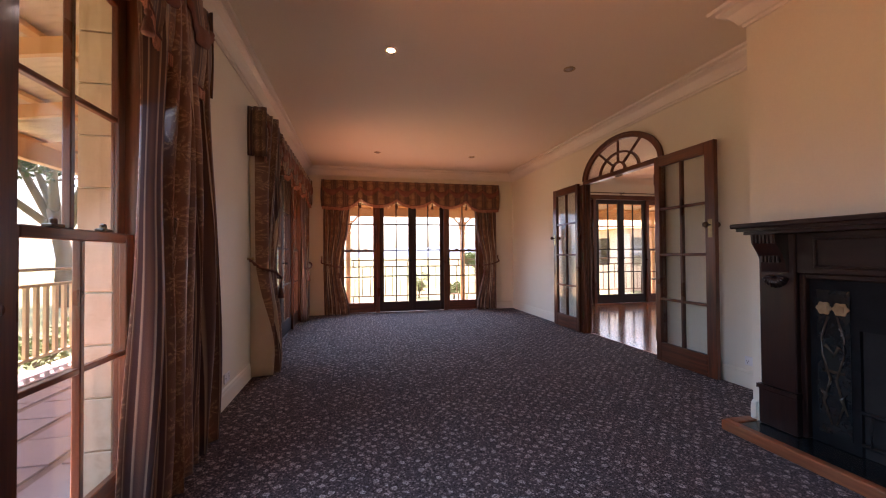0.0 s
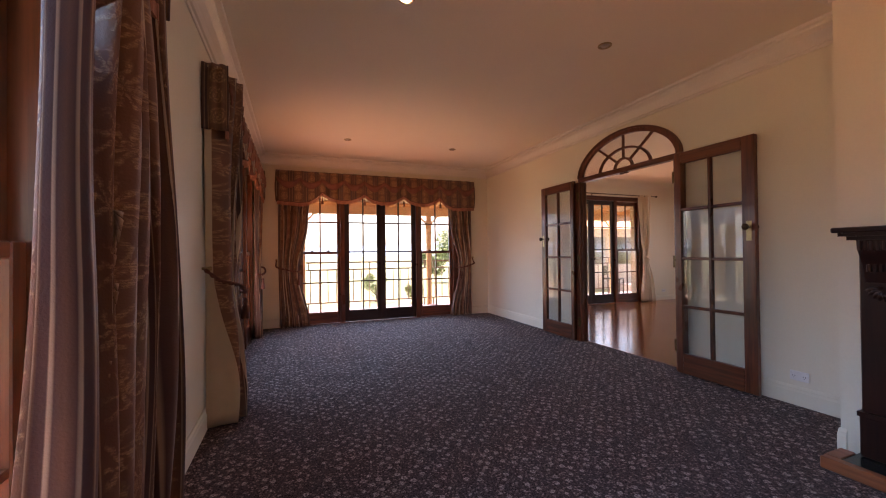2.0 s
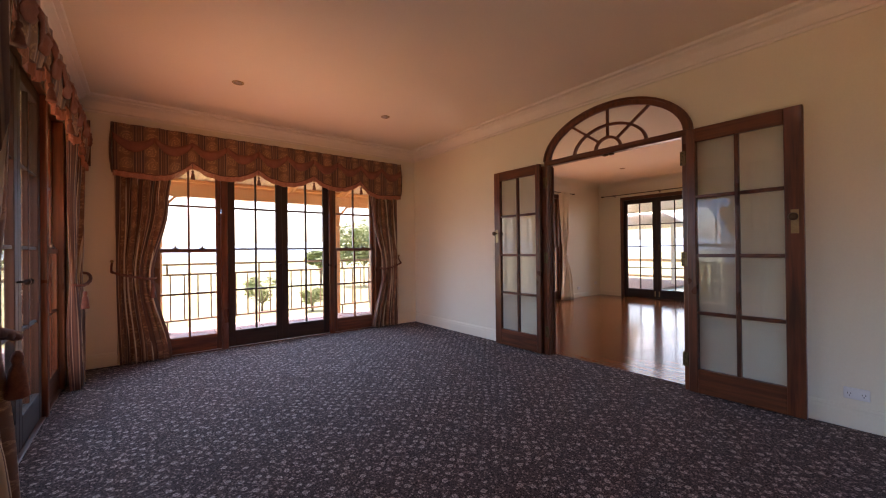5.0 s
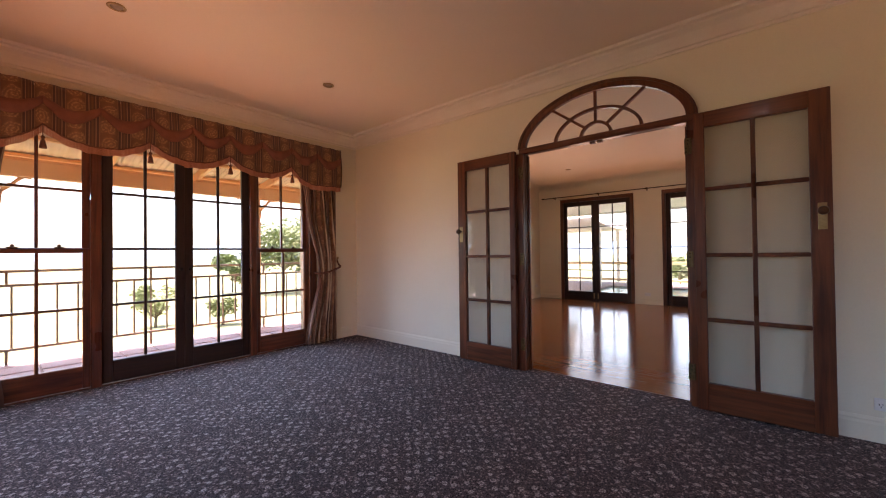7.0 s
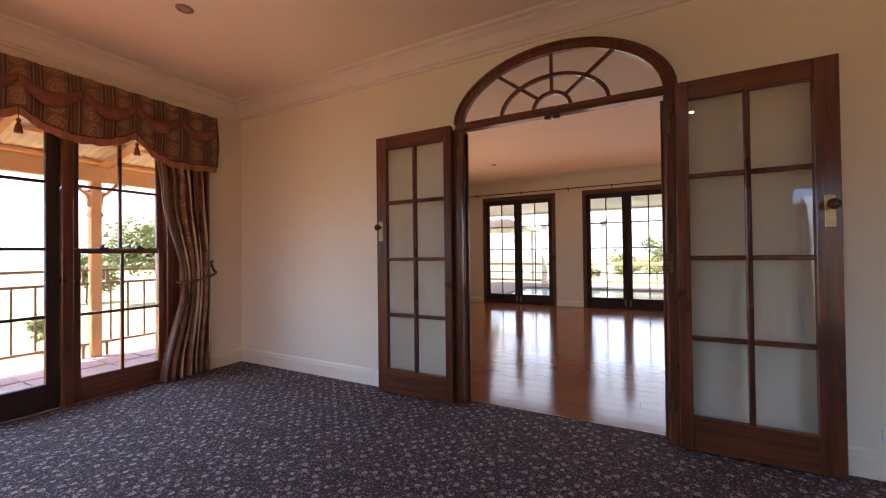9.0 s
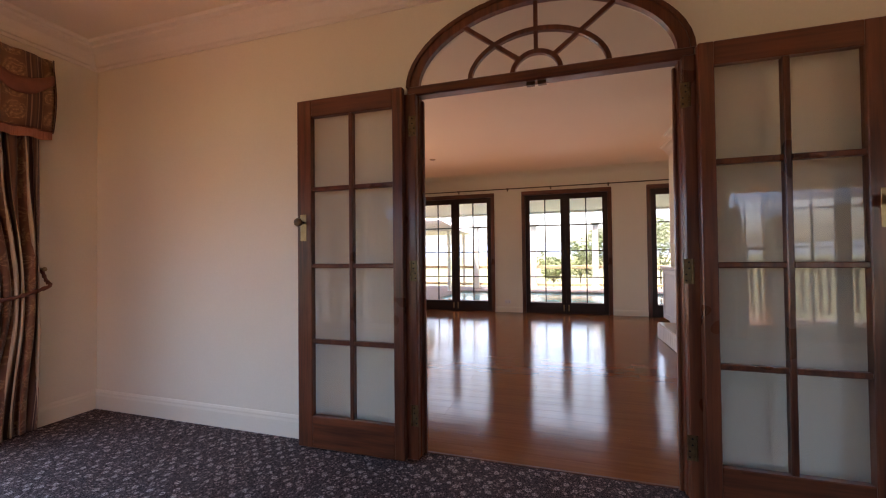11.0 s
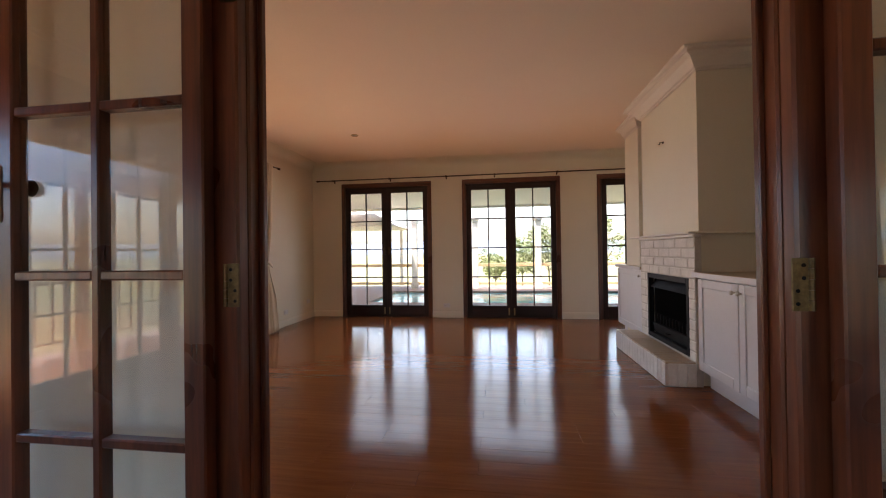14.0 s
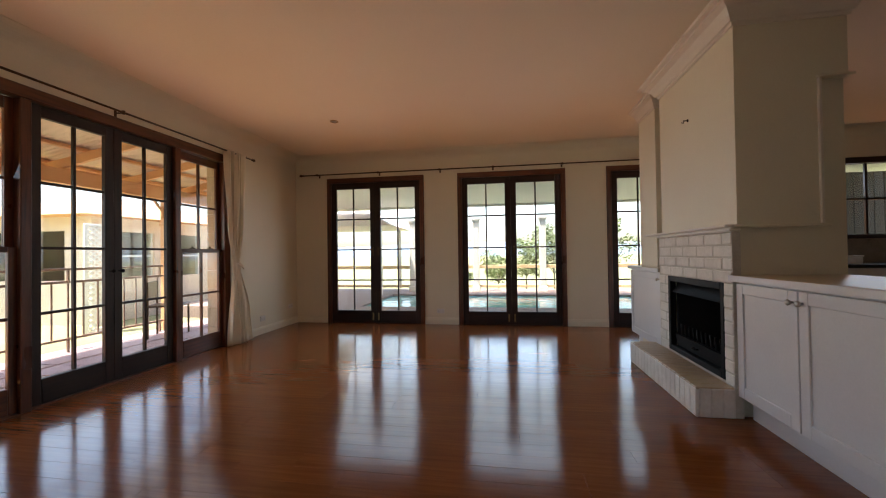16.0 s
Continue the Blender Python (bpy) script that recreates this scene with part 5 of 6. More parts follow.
def kitchen_window():
    w = empty("window_5", pose(EX, -1.15, 0, 0, 0, -90), "dark framed kitchen window above the bench", "window", kind="structure")
    for q in ((-0.60, -0.53, 1.24, 2.34), (0.53, 0.60, 1.24, 2.34)):
        box("window_frame", w, DARK_WOOD, q[0], q[1], -0.02, 0.08, q[2], q[3])
    for q in ((1.24, 1.30), (2.26, 2.34)):
        box("window_frame", w, DARK_WOOD_H, -0.53, 0.53, -0.02, 0.08, q[0], q[1])
    lights(w, DARK_WOOD, DARK_WOOD_H, -0.53, 0.53, (1.30, 1.78, 2.26), 0.03, 3, 0.03)


kitchen_window()
bench = empty("kitchen_bench", pose(8.34, -0.6, 0), "dark topped kitchen bench under the window", "kitchen bench")
box("body", bench, CABINET, -0.28, 0.315, -1.8, 1.0, 0.001, 0.87, 0.003)
box("bench_top", bench, SOOT, -0.31, 0.318, -1.82, 1.02, 0.87, 0.91, 0.004, "dark bench top")
tagged(box("splashback", None, KITCHEN_TILE, EX - 0.012, EX - 0.001, -2.4, 0.42, 0.912, 1.238, 0.002), "dark tiled splashback below the kitchen window", "splashback", kind="structure")
jar = tagged(part("canister", box_bm(8.30, 8.42, -0.62, -0.52, 0.911, 1.0, 0.01), PLASTIC), "small white canister on the kitchen bench", "canister")
bm = box_bm(8.295, 8.425, -0.625, -0.515, 1.0, 1.02, 0.004)
part("lid", bm, PLASTIC, jar)

# ---- outdoors ----
GZ = -0.32


def ground_sheet():
    bm = bmesh.new()
    radii = [0, 6, 12, 20, 35, 60, 110, 250, 600, 1500, 3500]
    seg = 48
    rings = []
    for r in radii[1:]:
        rings.append([bm.verts.new((4 + r * math.cos(2 * math.pi * k / seg), 5 + r * math.sin(2 * math.pi * k / seg), GZ - (0.0 if r < 16 else 0.035 * (min(r, 250) - 16)))) for k in range(seg)])
    c = bm.verts.new((4, 5, GZ))
    for k in range(seg):
        bm.faces.new((c, rings[0][k], rings[0][(k + 1) % seg]))
    for a, b in zip(rings, rings[1:]):
        for k in range(seg):
            bm.faces.new((a[k], b[k], b[(k + 1) % seg], a[(k + 1) % seg]))
    return tagged(part("ground", bm, LAWN), "bright sunlit lawn sloping away from the house", "lawn", kind="structure")


ground_sheet()


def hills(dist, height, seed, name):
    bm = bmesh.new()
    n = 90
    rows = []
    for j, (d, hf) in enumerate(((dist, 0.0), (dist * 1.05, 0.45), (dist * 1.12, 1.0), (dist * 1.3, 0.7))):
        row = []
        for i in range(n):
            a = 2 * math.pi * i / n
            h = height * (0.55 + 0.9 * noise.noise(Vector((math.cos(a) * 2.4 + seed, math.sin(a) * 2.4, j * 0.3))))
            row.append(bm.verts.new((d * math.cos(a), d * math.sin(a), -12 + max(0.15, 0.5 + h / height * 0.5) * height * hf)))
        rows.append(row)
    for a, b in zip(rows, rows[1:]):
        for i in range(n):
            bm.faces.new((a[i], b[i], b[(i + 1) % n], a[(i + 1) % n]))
    tagged(part(name, bm, HILL, None, "", True), "wooded hills on the skyline with blue haze painted in", "hills", kind="structure")


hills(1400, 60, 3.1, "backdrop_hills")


def paving(name, x0, x1, y0, y1, z, label, size=0.33, skip=None):
    """Terracotta pavers, each a piece of its own, on a bed."""
    bed = tagged(box(name, None, GROUT, x0, x1, y0, y1, z - 0.25, z - 0.012, 0), label, "paving", kind="structure")
    bm = box_bm(-size / 2 + 0.004, size / 2 - 0.004, -size / 2 + 0.004, size / 2 - 0.004, -0.02, 0.0, 0.003)
    me = bpy.data.meshes.new("paver")
    bm.to_mesh(me)
    bm.free()
    me.materials.append(TILE)
    rnd = random.Random(7)
    nx, ny = int((x1 - x0) / size), int((y1 - y0) / size)
    for i in range(nx):
        for j in range(ny):
            shared("paver", me, bed, (x0 + (i + 0.5) * (x1 - x0) / nx, y0 + (j + 0.5) * (y1 - y0) / ny, z + rnd.uniform(-0.002, 0.001)))
    return bed


paving("pavement_north", -3.36, 9.5, NY + T, 9.40, -0.03, "shaded terracotta paving of the verandah")
paving("pavement_west", -3.36, WX - T, -2.8, NY + T, -0.03, "shaded terracotta paving of the verandah", 0.36)
tagged(box("pavement_east", None, POOL_EDGE, EX + T, 10.75, -3.0, 7.6, -0.3, -0.035, 0), "pale paving beside the pool", "paving", kind="structure")


def balustrade(m, L, mat, label, step=0.17, sq=False):
    """A handrail with a thin upper bar, lower rail and many upright bars, along u."""
    b = empty("balustrade", m, label, "balustrade")
    bm = bmesh.new()
    tube(bm, [(0, 0, 0.985), (L, 0, 0.985)], 0.016, 8)
    part("upper_bar", bm, RAIL_PAINT, b, "thin dark upper bar", True)
    box("top_rail", b, mat, 0, L, -0.03, 0.03, 0.815, 0.845, 0.006)
    box("bottom_rail", b, mat, 0, L, -0.022, 0.022, 0.115, 0.145, 0.005)
    r = 0.021 if sq else 0.009
    bm = box_bm(-r, r, -r * 0.7, r * 0.7, 0.145, 0.815, 0.0)
    me = bpy.data.meshes.new("baluster")
    bm.to_mesh(me)
    bm.free()
    me.materials.append(mat)
    n = int(L / step)
    for i in range(n):
        shared("baluster", me, b, ((i + 0.5) * L / n, 0, 0))
    bm = bmesh.new()
    for u in (0.05, L / 2, L - 0.05):
        add_box(bm, u - 0.012, u + 0.012, -0.012, 0.012, -0.03, 0.115)
        add_box(bm, u - 0.012, u + 0.012, -0.012, 0.012, 0.845, 0.985)
    part("stays", bm, mat, b)
    return b


def verandah_post(x, y, zt, mat=PEACH_TIMBER, brackets=((1, 0), (-1, 0))):
    p = empty("verandah_post", pose(x, y, -0.03), "peach painted timber verandah post with curved brackets", "verandah post", "verandah posts")
    z = zt + 0.03
    bm = box_bm(-0.05, 0.05, -0.05, 0.05, 0.001, z, 0.008)
    part("shaft", bm, mat, p)
    bm = box_bm(-0.066, 0.066, -0.066, 0.066, z - 0.42, z - 0.37, 0.012)
    part("collar", bm, mat, p)
    for dx, dy in brackets:
        bm = bmesh.new()
        pts = []
        for i in range(13):
            q = i / 12
            a = q * math.pi / 2
            r = 0.05 + 0.25 * (1 - math.cos(a))
            pts.append((dx * r + 0, dy * r, z - 0.30 + 0.29 * math.sin(a) + 0.025 * math.sin(q * 9)))
        tube(bm, pts, [0.028 - 0.010 * math.sin(math.pi * i / 12) for i in range(13)], 6)
        tube(bm, [(dx * 0.05, dy * 0.05, z - 0.12), (dx * 0.12, dy * 0.12, z - 0.13), (dx * 0.15, dy * 0.15, z - 0.10), (dx * 0.12, dy * 0.12, z - 0.08)], 0.014, 6)
        part("bracket", bm, mat, p, "curved fretwork bracket", True)
    return p


def lean_to(name, m, L, depth, z_wall, z_out, step, label):
    """Verandah roof: rafters, battens and corrugated sheet falling outwards; u along the wall, v outwards."""
    r = tagged(empty(name, m), label, "verandah roof", kind="structure")
    slope = (z_out - z_wall) / depth
    n = int(L / step)
    for i in range(n + 1):
        u = i * L / n
        bm = bmesh.new()
        extrude_poly(bm, [(0.0, z_wall - 0.11), (depth + 0.30, z_wall - 0.11 + slope * (depth + 0.30)), (depth + 0.30, z_wall + slope * (depth + 0.30)), (0.0, z_wall)], lambda a, b, d: (d, a, b), u - 0.022, u + 0.022)
        part("rafter", bm, PEACH_TIMBER, r)
    for v in [0.12 + k * (depth + 0.1) / 3 for k in range(4)]:
        z = z_wall + slope * v
        box("batten", r, PEACH_TIMBER, 0, L, v - 0.035, v + 0.035, z + 0.001, z + 0.04, 0.003)
    bm = bmesh.new()
    k = int(L / 0.019)
    rows = []
    for v in (-0.02, depth + 0.36):
        rows.append([bm.verts.new((u * L / k, v, z_wall + 0.052 + slope * v + 0.009 * math.sin(u * math.pi / 2))) for u in range(k + 1)])
    for a in range(k):
        bm.faces.new((rows[0][a], rows[0][a + 1], rows[1][a + 1], rows[1][a]))
    ob = part("roof_sheet", bm, SHEET_IRON, r, "corrugated iron sheeting", True)
    box("beam", r, PEACH_TIMBER, 0, L, depth - 0.045, depth + 0.045, z_out - 0.30, z_out - 0.115, 0.006, "peach painted verandah beam")
    box("fascia", r, PEACH_TIMBER, 0, L, depth + 0.30, depth + 0.325, z_out + slope * 0.3 - 0.13, z_out + slope * 0.3 + 0.03, 0.004)
    return r


ND = 9.2 - NY - T
lean_to("roof_verandah_north", pose(-3.3, NY + T, 0), 12.8, ND, 2.62, 2.33, 0.92, "peach timber verandah roof under corrugated iron")
lean_to("roof_verandah_west", pose(WX - T, -3.0, 0, 0, 0, 90), 10.6, 1.85, 2.62, 2.33, 0.92, "peach timber verandah roof under corrugated iron")
for x in (-0.32, 2.46, 5.22, 8.0):
    verandah_post(x, 9.2, 2.03)
for y in (-2.6, 0.4, 6.2):
    verandah_post(-3.16, y, 2.03, CREAM_TIMBER, ((0, 1), (0, -1)))
verandah_post(-3.16, 9.2, 2.03)
for a, b in ((-3.1, -0.38), (-0.26, 2.40), (2.52, 5.16), (5.28, 7.94)):
    balustrade(pose(a, 9.2, 0), b - a, RAIL_PAINT, "bronze painted verandah balustrade of thin upright bars")
for a, b in ((-2.5, 0.34), (0.46, 6.14), (6.26, 9.1)):
    balustrade(pose(-3.16, a, 0, 0, 0, 90), b - a, CREAM_TIMBER, "cream painted timber balustrade", 0.12, True)

# blockwork reveals of the outer walls


def reveal_blocks():
    me = {}
    for key, (dx, dy) in {"x": (0.07, 0.010), "y": (0.010, 0.07)}.items():
        bm = box_bm(-dx, dx, -dy, dy, 0.004, 0.234, 0.004)
        me[key] = bpy.data.meshes.new("block")
        bm.to_mesh(me[key])
        bm.free()
        me[key].materials.append(OUT_BRICK)
    for c, ax in ((W0, "w"), (W1, "w"), (LIV, "n"), (SUN2, "n")):
        for s in (-1, 1):
            rv = tagged(empty("wall_reveal"), "cream block reveal outside the window", "wall", kind="structure")
            for k in range(10):
                if ax == "w":
                    shared("block", me["x"], rv, (WX - 0.185, c + s * (HALF - 0.006), k * 0.236))
                else:
                    shared("block", me["y"], rv, (c + s * (HALF - 0.006), NY + 0.185, k * 0.236))


reveal_blocks()

# plants


def leaf_cloud(bm, centre, size, count, leaf, rnd, squash=0.8):
    for _ in range(count):
        v = Vector((rnd.gauss(0, 1), rnd.gauss(0, 1), rnd.gauss(0, 1)))
        v = v.normalized() * size * (0.45 + 0.6 * rnd.random())
        v.z *= squash
        p = Vector(centre) + v
        a, b = Vector((rnd.uniform(-1, 1), rnd.uniform(-1, 1), rnd.uniform(-0.6, 0.6))).normalized(), Vector((rnd.uniform(-1, 1), rnd.uniform(-1, 1), rnd.uniform(-1, 1))).normalized()
        s = leaf * rnd.uniform(0.6, 1.3)
        q = [bm.verts.new(p + a * s), bm.verts.new(p + b * s * 0.45), bm.verts.new(p - a * s), bm.verts.new(p - b * s * 0.45)]
        bm.faces.new(q)


def tree(x, y, h, spread, label, seed, leaf=0.10, dense=260, mat=LEAF, base=0.22, limbs=7, z0=None):
    rnd = random.Random(seed)
    z0 = GZ - 0.05 if z0 is None else z0
    t = empty("tree", pose(x, y, z0), label, "tree")
    bm = bmesh.new()
    top = h * 0.45
    pts = [(0, 0, 0), (0.05 * h * rnd.uniform(-1, 1), 0.03 * h, top * 0.5), (0.06 * h * rnd.uniform(-1, 1), 0.05 * h * rnd.uniform(-1, 1), top)]
    tube(bm, pts, [base, base * 0.75, base * 0.55], 8)
    cb = bmesh.new()
    for i in range(limbs):
        a = 2 * math.pi * i / limbs + rnd.uniform(-0.4, 0.4)
        s = Vector(pts[1]).lerp(Vector(pts[2]), rnd.uniform(0.3, 1.0))
        e = Vector((math.cos(a) * spread * rnd.uniform(0.55, 1), math.sin(a) * spread * rnd.uniform(0.55, 1), h * rnd.uniform(0.6, 1.0)))
        mid = s.lerp(e, 0.5) + Vector((rnd.uniform(-1, 1), rnd.uniform(-1, 1), rnd.uniform(-0.2, 0.9))) * spread * 0.16
        tube(bm, [tuple(s), tuple(mid), tuple(e)], [base * 0.42, base * 0.26, base * 0.08], 6)
        for k in range(4):
            q = mid.lerp(e, 0.25 + 0.25 * k)
            w = q + Vector((rnd.uniform(-1, 1), rnd.uniform(-1, 1), rnd.uniform(-0.2, 0.8))) * spread * 0.35
            tube(bm, [tuple(q), tuple(q.lerp(w, 0.5) + Vector((0, 0, 0.03 * h))), tuple(w)], [base * 0.14, base * 0.09, base * 0.03], 5)
            leaf_cloud(cb, w, spread * rnd.uniform(0.16, 0.30), dense // 4, leaf, rnd)
        leaf_cloud(cb, e, spread * rnd.uniform(0.2, 0.34), dense // 2, leaf, rnd)
    part("trunk", bm, BARK, t, "", True)
    part("crown", cb, mat, t)
    return t


def shrub(x, y, h, w, seed, mat=LEAF, label="small leafy garden shrub", n=420, leaf=0.05, z0=None):
    rnd = random.Random(seed)
    s = empty("shrub", pose(x, y, GZ - 0.02 if z0 is None else z0), label, "shrub")
    bm = bmesh.new()
    tube(bm, [(0, 0, 0), (0.02, 0.01, h * 0.4), (0.0, 0.03, h * 0.62)], [0.03, 0.024, 0.015], 6)
    for i in range(5):
        a = i * 1.26 + rnd.random()
        tube(bm, [(0.01, 0, h * 0.3), (w * 0.25 * math.cos(a), w * 0.25 * math.sin(a), h * 0.55), (w * 0.4 * math.cos(a), w * 0.4 * math.sin(a), h * 0.75)], [0.014, 0.01, 0.004], 5)
    part("stem", bm, BARK, s, "", True)
    cb = bmesh.new()
    for i in range(9):
        leaf_cloud(cb, (rnd.uniform(-0.35, 0.35) * w, rnd.uniform(-0.35, 0.35) * w, h * rnd.uniform(0.4, 0.95)), w * rnd.uniform(0.18, 0.32), n // 9, leaf, rnd)
    part("foliage", cb, mat, s)
    return s


tree(-10.2, 11.4, 6.8, 3.4, "spreading garden tree with dark foliage", 44, 0.11, 420, PINE_LEAF, 0.26, 9)
tree(-9.2, 6.2, 6.2, 3.2, "spreading garden tree with dark foliage", 34, 0.11, 420, PINE_LEAF, 0.26, 9)
tree(-8.6, 13.5, 6.5, 3.6, "spreading garden tree with pale bare limbs", 4, 0.11, 330, PINE_LEAF, 0.30, 9)
tree(-11.5, 9.5, 7.0, 4.0, "spreading garden tree with pale bare limbs", 14, 0.12, 380, PINE_LEAF, 0.34, 9)
tree(-9.5, 2.5, 6.0, 3.6, "spreading garden tree with pale bare limbs", 24, 0.12, 330, PINE_LEAF, 0.30, 9)
for x, y, h, w, sd in ((6.9, 17.0, 2.9, 2.6, 5), (8.6, 18.5, 3.4, 3.0, 6), (6.0, 19.5, 1.5, 1.6, 7), (-3.5, 30.0, 1.5, 4.5, 8), (-7.5, 31.0, 2.0, 5.0, 9)):
    shrub(x, y, h, w, sd, LEAF, "broad leafy green shrub beyond the lawn", 5200, 0.085)
shrub(1.86, 12.5, 0.95, 0.75, 31, n=1800, leaf=0.035, z0=-0.42)
shrub(2.85, 11.7, 0.62, 0.6, 32, n=1500, leaf=0.035)
for i, (y, w) in enumerate(((3.4, 0.5), (4.3, 0.7), (5.2, 0.5), (6.3, 0.6))):
    shrub(-3.75, y, 0.55, w + 0.3, 40 + i, LEAF, "low green shrub beside the verandah", 500, 0.05)

# garden wing with a lattice screen, north-east of the house


def garden_wing():
    w = empty("garden_wing", pose(9.6, 12.6, GZ), "cream rendered garden wing with hipped roof and windows", "building")
    bm = bmesh.new()
    add_box(bm, 0, 5, 0, 0.2, 0.0, 0.95)
    add_box(bm, 0, 5, 0, 0.2, 2.05, 2.45)
    for a, b in ((0, 0.4), (1.5, 1.9), (3.0, 3.4), (4.5, 5.0)):
        add_box(bm, a, b, 0, 0.2, 0.95, 2.05)
    add_box(bm, 0, 0.2, 0.2, 5, 0.0, 0.95)
    add_box(bm, 0, 0.2, 0.2, 5, 2.05, 2.45)
    for a, b in ((0.2, 0.7), (1.9, 2.3), (3.5, 5.0)):
        add_box(bm, 0, 0.2, a, b, 0.95, 2.05)
    add_box(bm, 4.8, 5, 0.2, 5, 0, 2.45)
    add_box(bm, 0.2, 4.8, 4.8, 5, 0, 2.45)
    part("wall", bm, RENDERED, w)
    bm = bmesh.new()
    lo = [bm.verts.new(p) for p in ((-0.5, -0.5, 2.35), (5.5, -0.5, 2.35), (5.5, 5.5, 2.35), (-0.5, 5.5, 2.35))]
    hi = [bm.verts.new(p) for p in ((2.0, 2.0, 3.1), (3.0, 2.0, 3.1), (3.0, 3.0, 3.1), (2.0, 3.0, 3.1))]
    for i in range(4):
        bm.faces.new((lo[i], lo[(i + 1) % 4], hi[(i + 1) % 4], hi[i]))
    bm.faces.new(hi)
    bm.faces.new(lo[::-1])
    part("roof", bm, PEACH_TIMBER, w, "pale peach hipped roof")
    for a, b in ((0.4, 1.5), (1.9, 3.0), (3.4, 4.5)):
        f = box("window", w, GLASS, a, b, 0.09, 0.10, 0.95, 2.05, 0)
        box("window_frame", f, WHITE_POST, a, a + 0.05, 0.05, 0.15, 0.95, 2.05, 0.004)
        box("window_frame", f, WHITE_POST, b - 0.05, b, 0.05, 0.15, 0.95, 2.05, 0.004)
        box("window_frame", f, WHITE_POST, a + 0.05, b - 0.05, 0.05, 0.15, 1.46, 1.51, 0.004)
    for a, b in ((0.7, 1.9), (2.3, 3.5)):
        f = box("window", w, GLASS, 0.09, 0.10, a, b, 0.95, 2.05, 0)
        box("window_frame", f, WHITE_POST, 0.05, 0.15, a, a + 0.05, 0.95, 2.05, 0.004)
        box("window_frame", f, WHITE_POST, 0.05, 0.15, b - 0.05, b, 0.95, 2.05, 0.004)
    return w


garden_wing()


def lattice(m, W, H, label):
    s = empty("lattice_screen", m, label, "lattice")
    for q in ((0, 0.05, 0, H), (W - 0.05, W, 0, H)):
        box("frame_post", s, WHITE_POST, q[0], q[1], -0.025, 0.025, q[2], q[3], 0.004)
    for z in (0.0, H - 0.05):
        box("frame_rail", s, WHITE_POST, 0.05, W - 0.05, -0.02, 0.02, z, z + 0.05, 0.004)
    a0, a1, b0, b1 = 0.05, W - 0.05, 0.05, H - 0.05
    for sg in (1, -1):
        k = -40
        while k < 60:
            c = k * 0.105
            pts = []
            for u in (a0, a1):
                z = b0 + sg * (u - a0) + c
                if b0 <= z <= b1:
                    pts.append((u, z))
            for z in (b0, b1):
                u = a0 + sg * (z - b0 - c)
                if a0 < u < a1:
                    pts.append((u, z))
            k += 1
            if len(pts) < 2:
                continue
            p0, p1 = Vector(pts[0]), Vector(pts[1])
            if (p1 - p0).length < 0.05:
                continue
            sd = Vector((-(p1 - p0).y, (p1 - p0).x)).normalized() * 0.016
            bm = bmesh.new()
            y = 0.006 * sg
            extrude_poly(bm, [tuple(p0 + sd), tuple(p1 + sd), tuple(p1 - sd), tuple(p0 - sd)], lambda u, w, d: (u, d, w), y - 0.005, y + 0.005)
            part("slat", bm, WHITE_POST, s)
    return s


lattice(pose(8.73, 11.69, GZ, 0, 0, -12), 0.44, 2.1, "white painted diagonal lattice screen by the verandah")

# pool side
pool = empty("pool", pose(12.2, 4.2, 0), "turquoise swimming pool with pale coping", "pool")
box("water", pool, WATER, -1.3, 1.3, -3.6, 2.9, -0.3, -0.09, 0)
for q in ((-1.45, -1.3, -3.75, 3.05), (1.3, 1.6, -3.75, 3.05), (-1.3, 1.3, -3.75, -3.6), (-1.3, 1.3, 2.9, 3.05)):
    box("coping", pool, POOL_EDGE, *q, -0.31, -0.04, 0.01)
tagged(box("pavement_pool", None, POOL_EDGE, 13.81, 15.2, -3.0, 12.0, -0.34, -0.045, 0), "pale paving beyond the pool", "paving", kind="structure")
tagged(box("pavement_pool_side", None, POOL_EDGE, 10.751, 13.809, 7.26, 12.0, -0.34, -0.045, 0), "pale paving at the end of the pool", "paving", kind="structure")


def east_verandah():
    r = tagged(empty("roof_verandah_east"), "flat pale verandah ceiling towards the pool", "verandah roof", kind="structure")
    box("ceiling_panel", r, WHITE_POST, EX + T, 13.4, -3.0, 9.6, 2.46, 2.5, 0.003)
    box("roof_panel", r, SHEET_IRON, EX + T, 13.6, -3.1, 9.7, 2.56, 2.6, 0.003)
    box("beam", r, WHITE_POST, 13.26, 13.36, -3.0, 9.6, 2.40, 2.459, 0.006)


east_verandah()


def column(x, y, h, z0, group="white columns by the pool"):
    c = empty("column", pose(x, y, z0), "white painted square column with capital", "column", group)
    box("shaft", c, WHITE_POST, -0.09, 0.09, -0.09, 0.09, 0.16, h - 0.14, 0.01)
    bm = box_bm(-0.12, 0.12, -0.12, 0.12, 0.001, 0.16, 0.012)
    part("base", bm, WHITE_POST, c)
    bm = box_bm(-0.115, 0.115, -0.115, 0.115, h - 0.14, h - 0.07, 0.01)
    add_box(bm, -0.14, 0.14, -0.14, 0.14, h - 0.07, h)
    part("capital", bm, WHITE_POST, c)


for y in (2.75, 4.72, 6.7):
    column(14.4, y, 2.25, -0.045)
fence = empty("pool_fence", pose(14.4, 0, -0.045), "pale pool fence rails between the columns", "fence")
for a, b in ((-2.0, 2.66), (2.84, 4.63), (4.81, 6.61), (6.79, 11.0)):
    box("rail", fence, CREAM_TIMBER, -0.03, 0.03, a, b, 0.70, 0.80, 0.006)
    box("rail", fence, CREAM_TIMBER, -0.03, 0.03, a, b, 0.12, 0.2, 0.006)


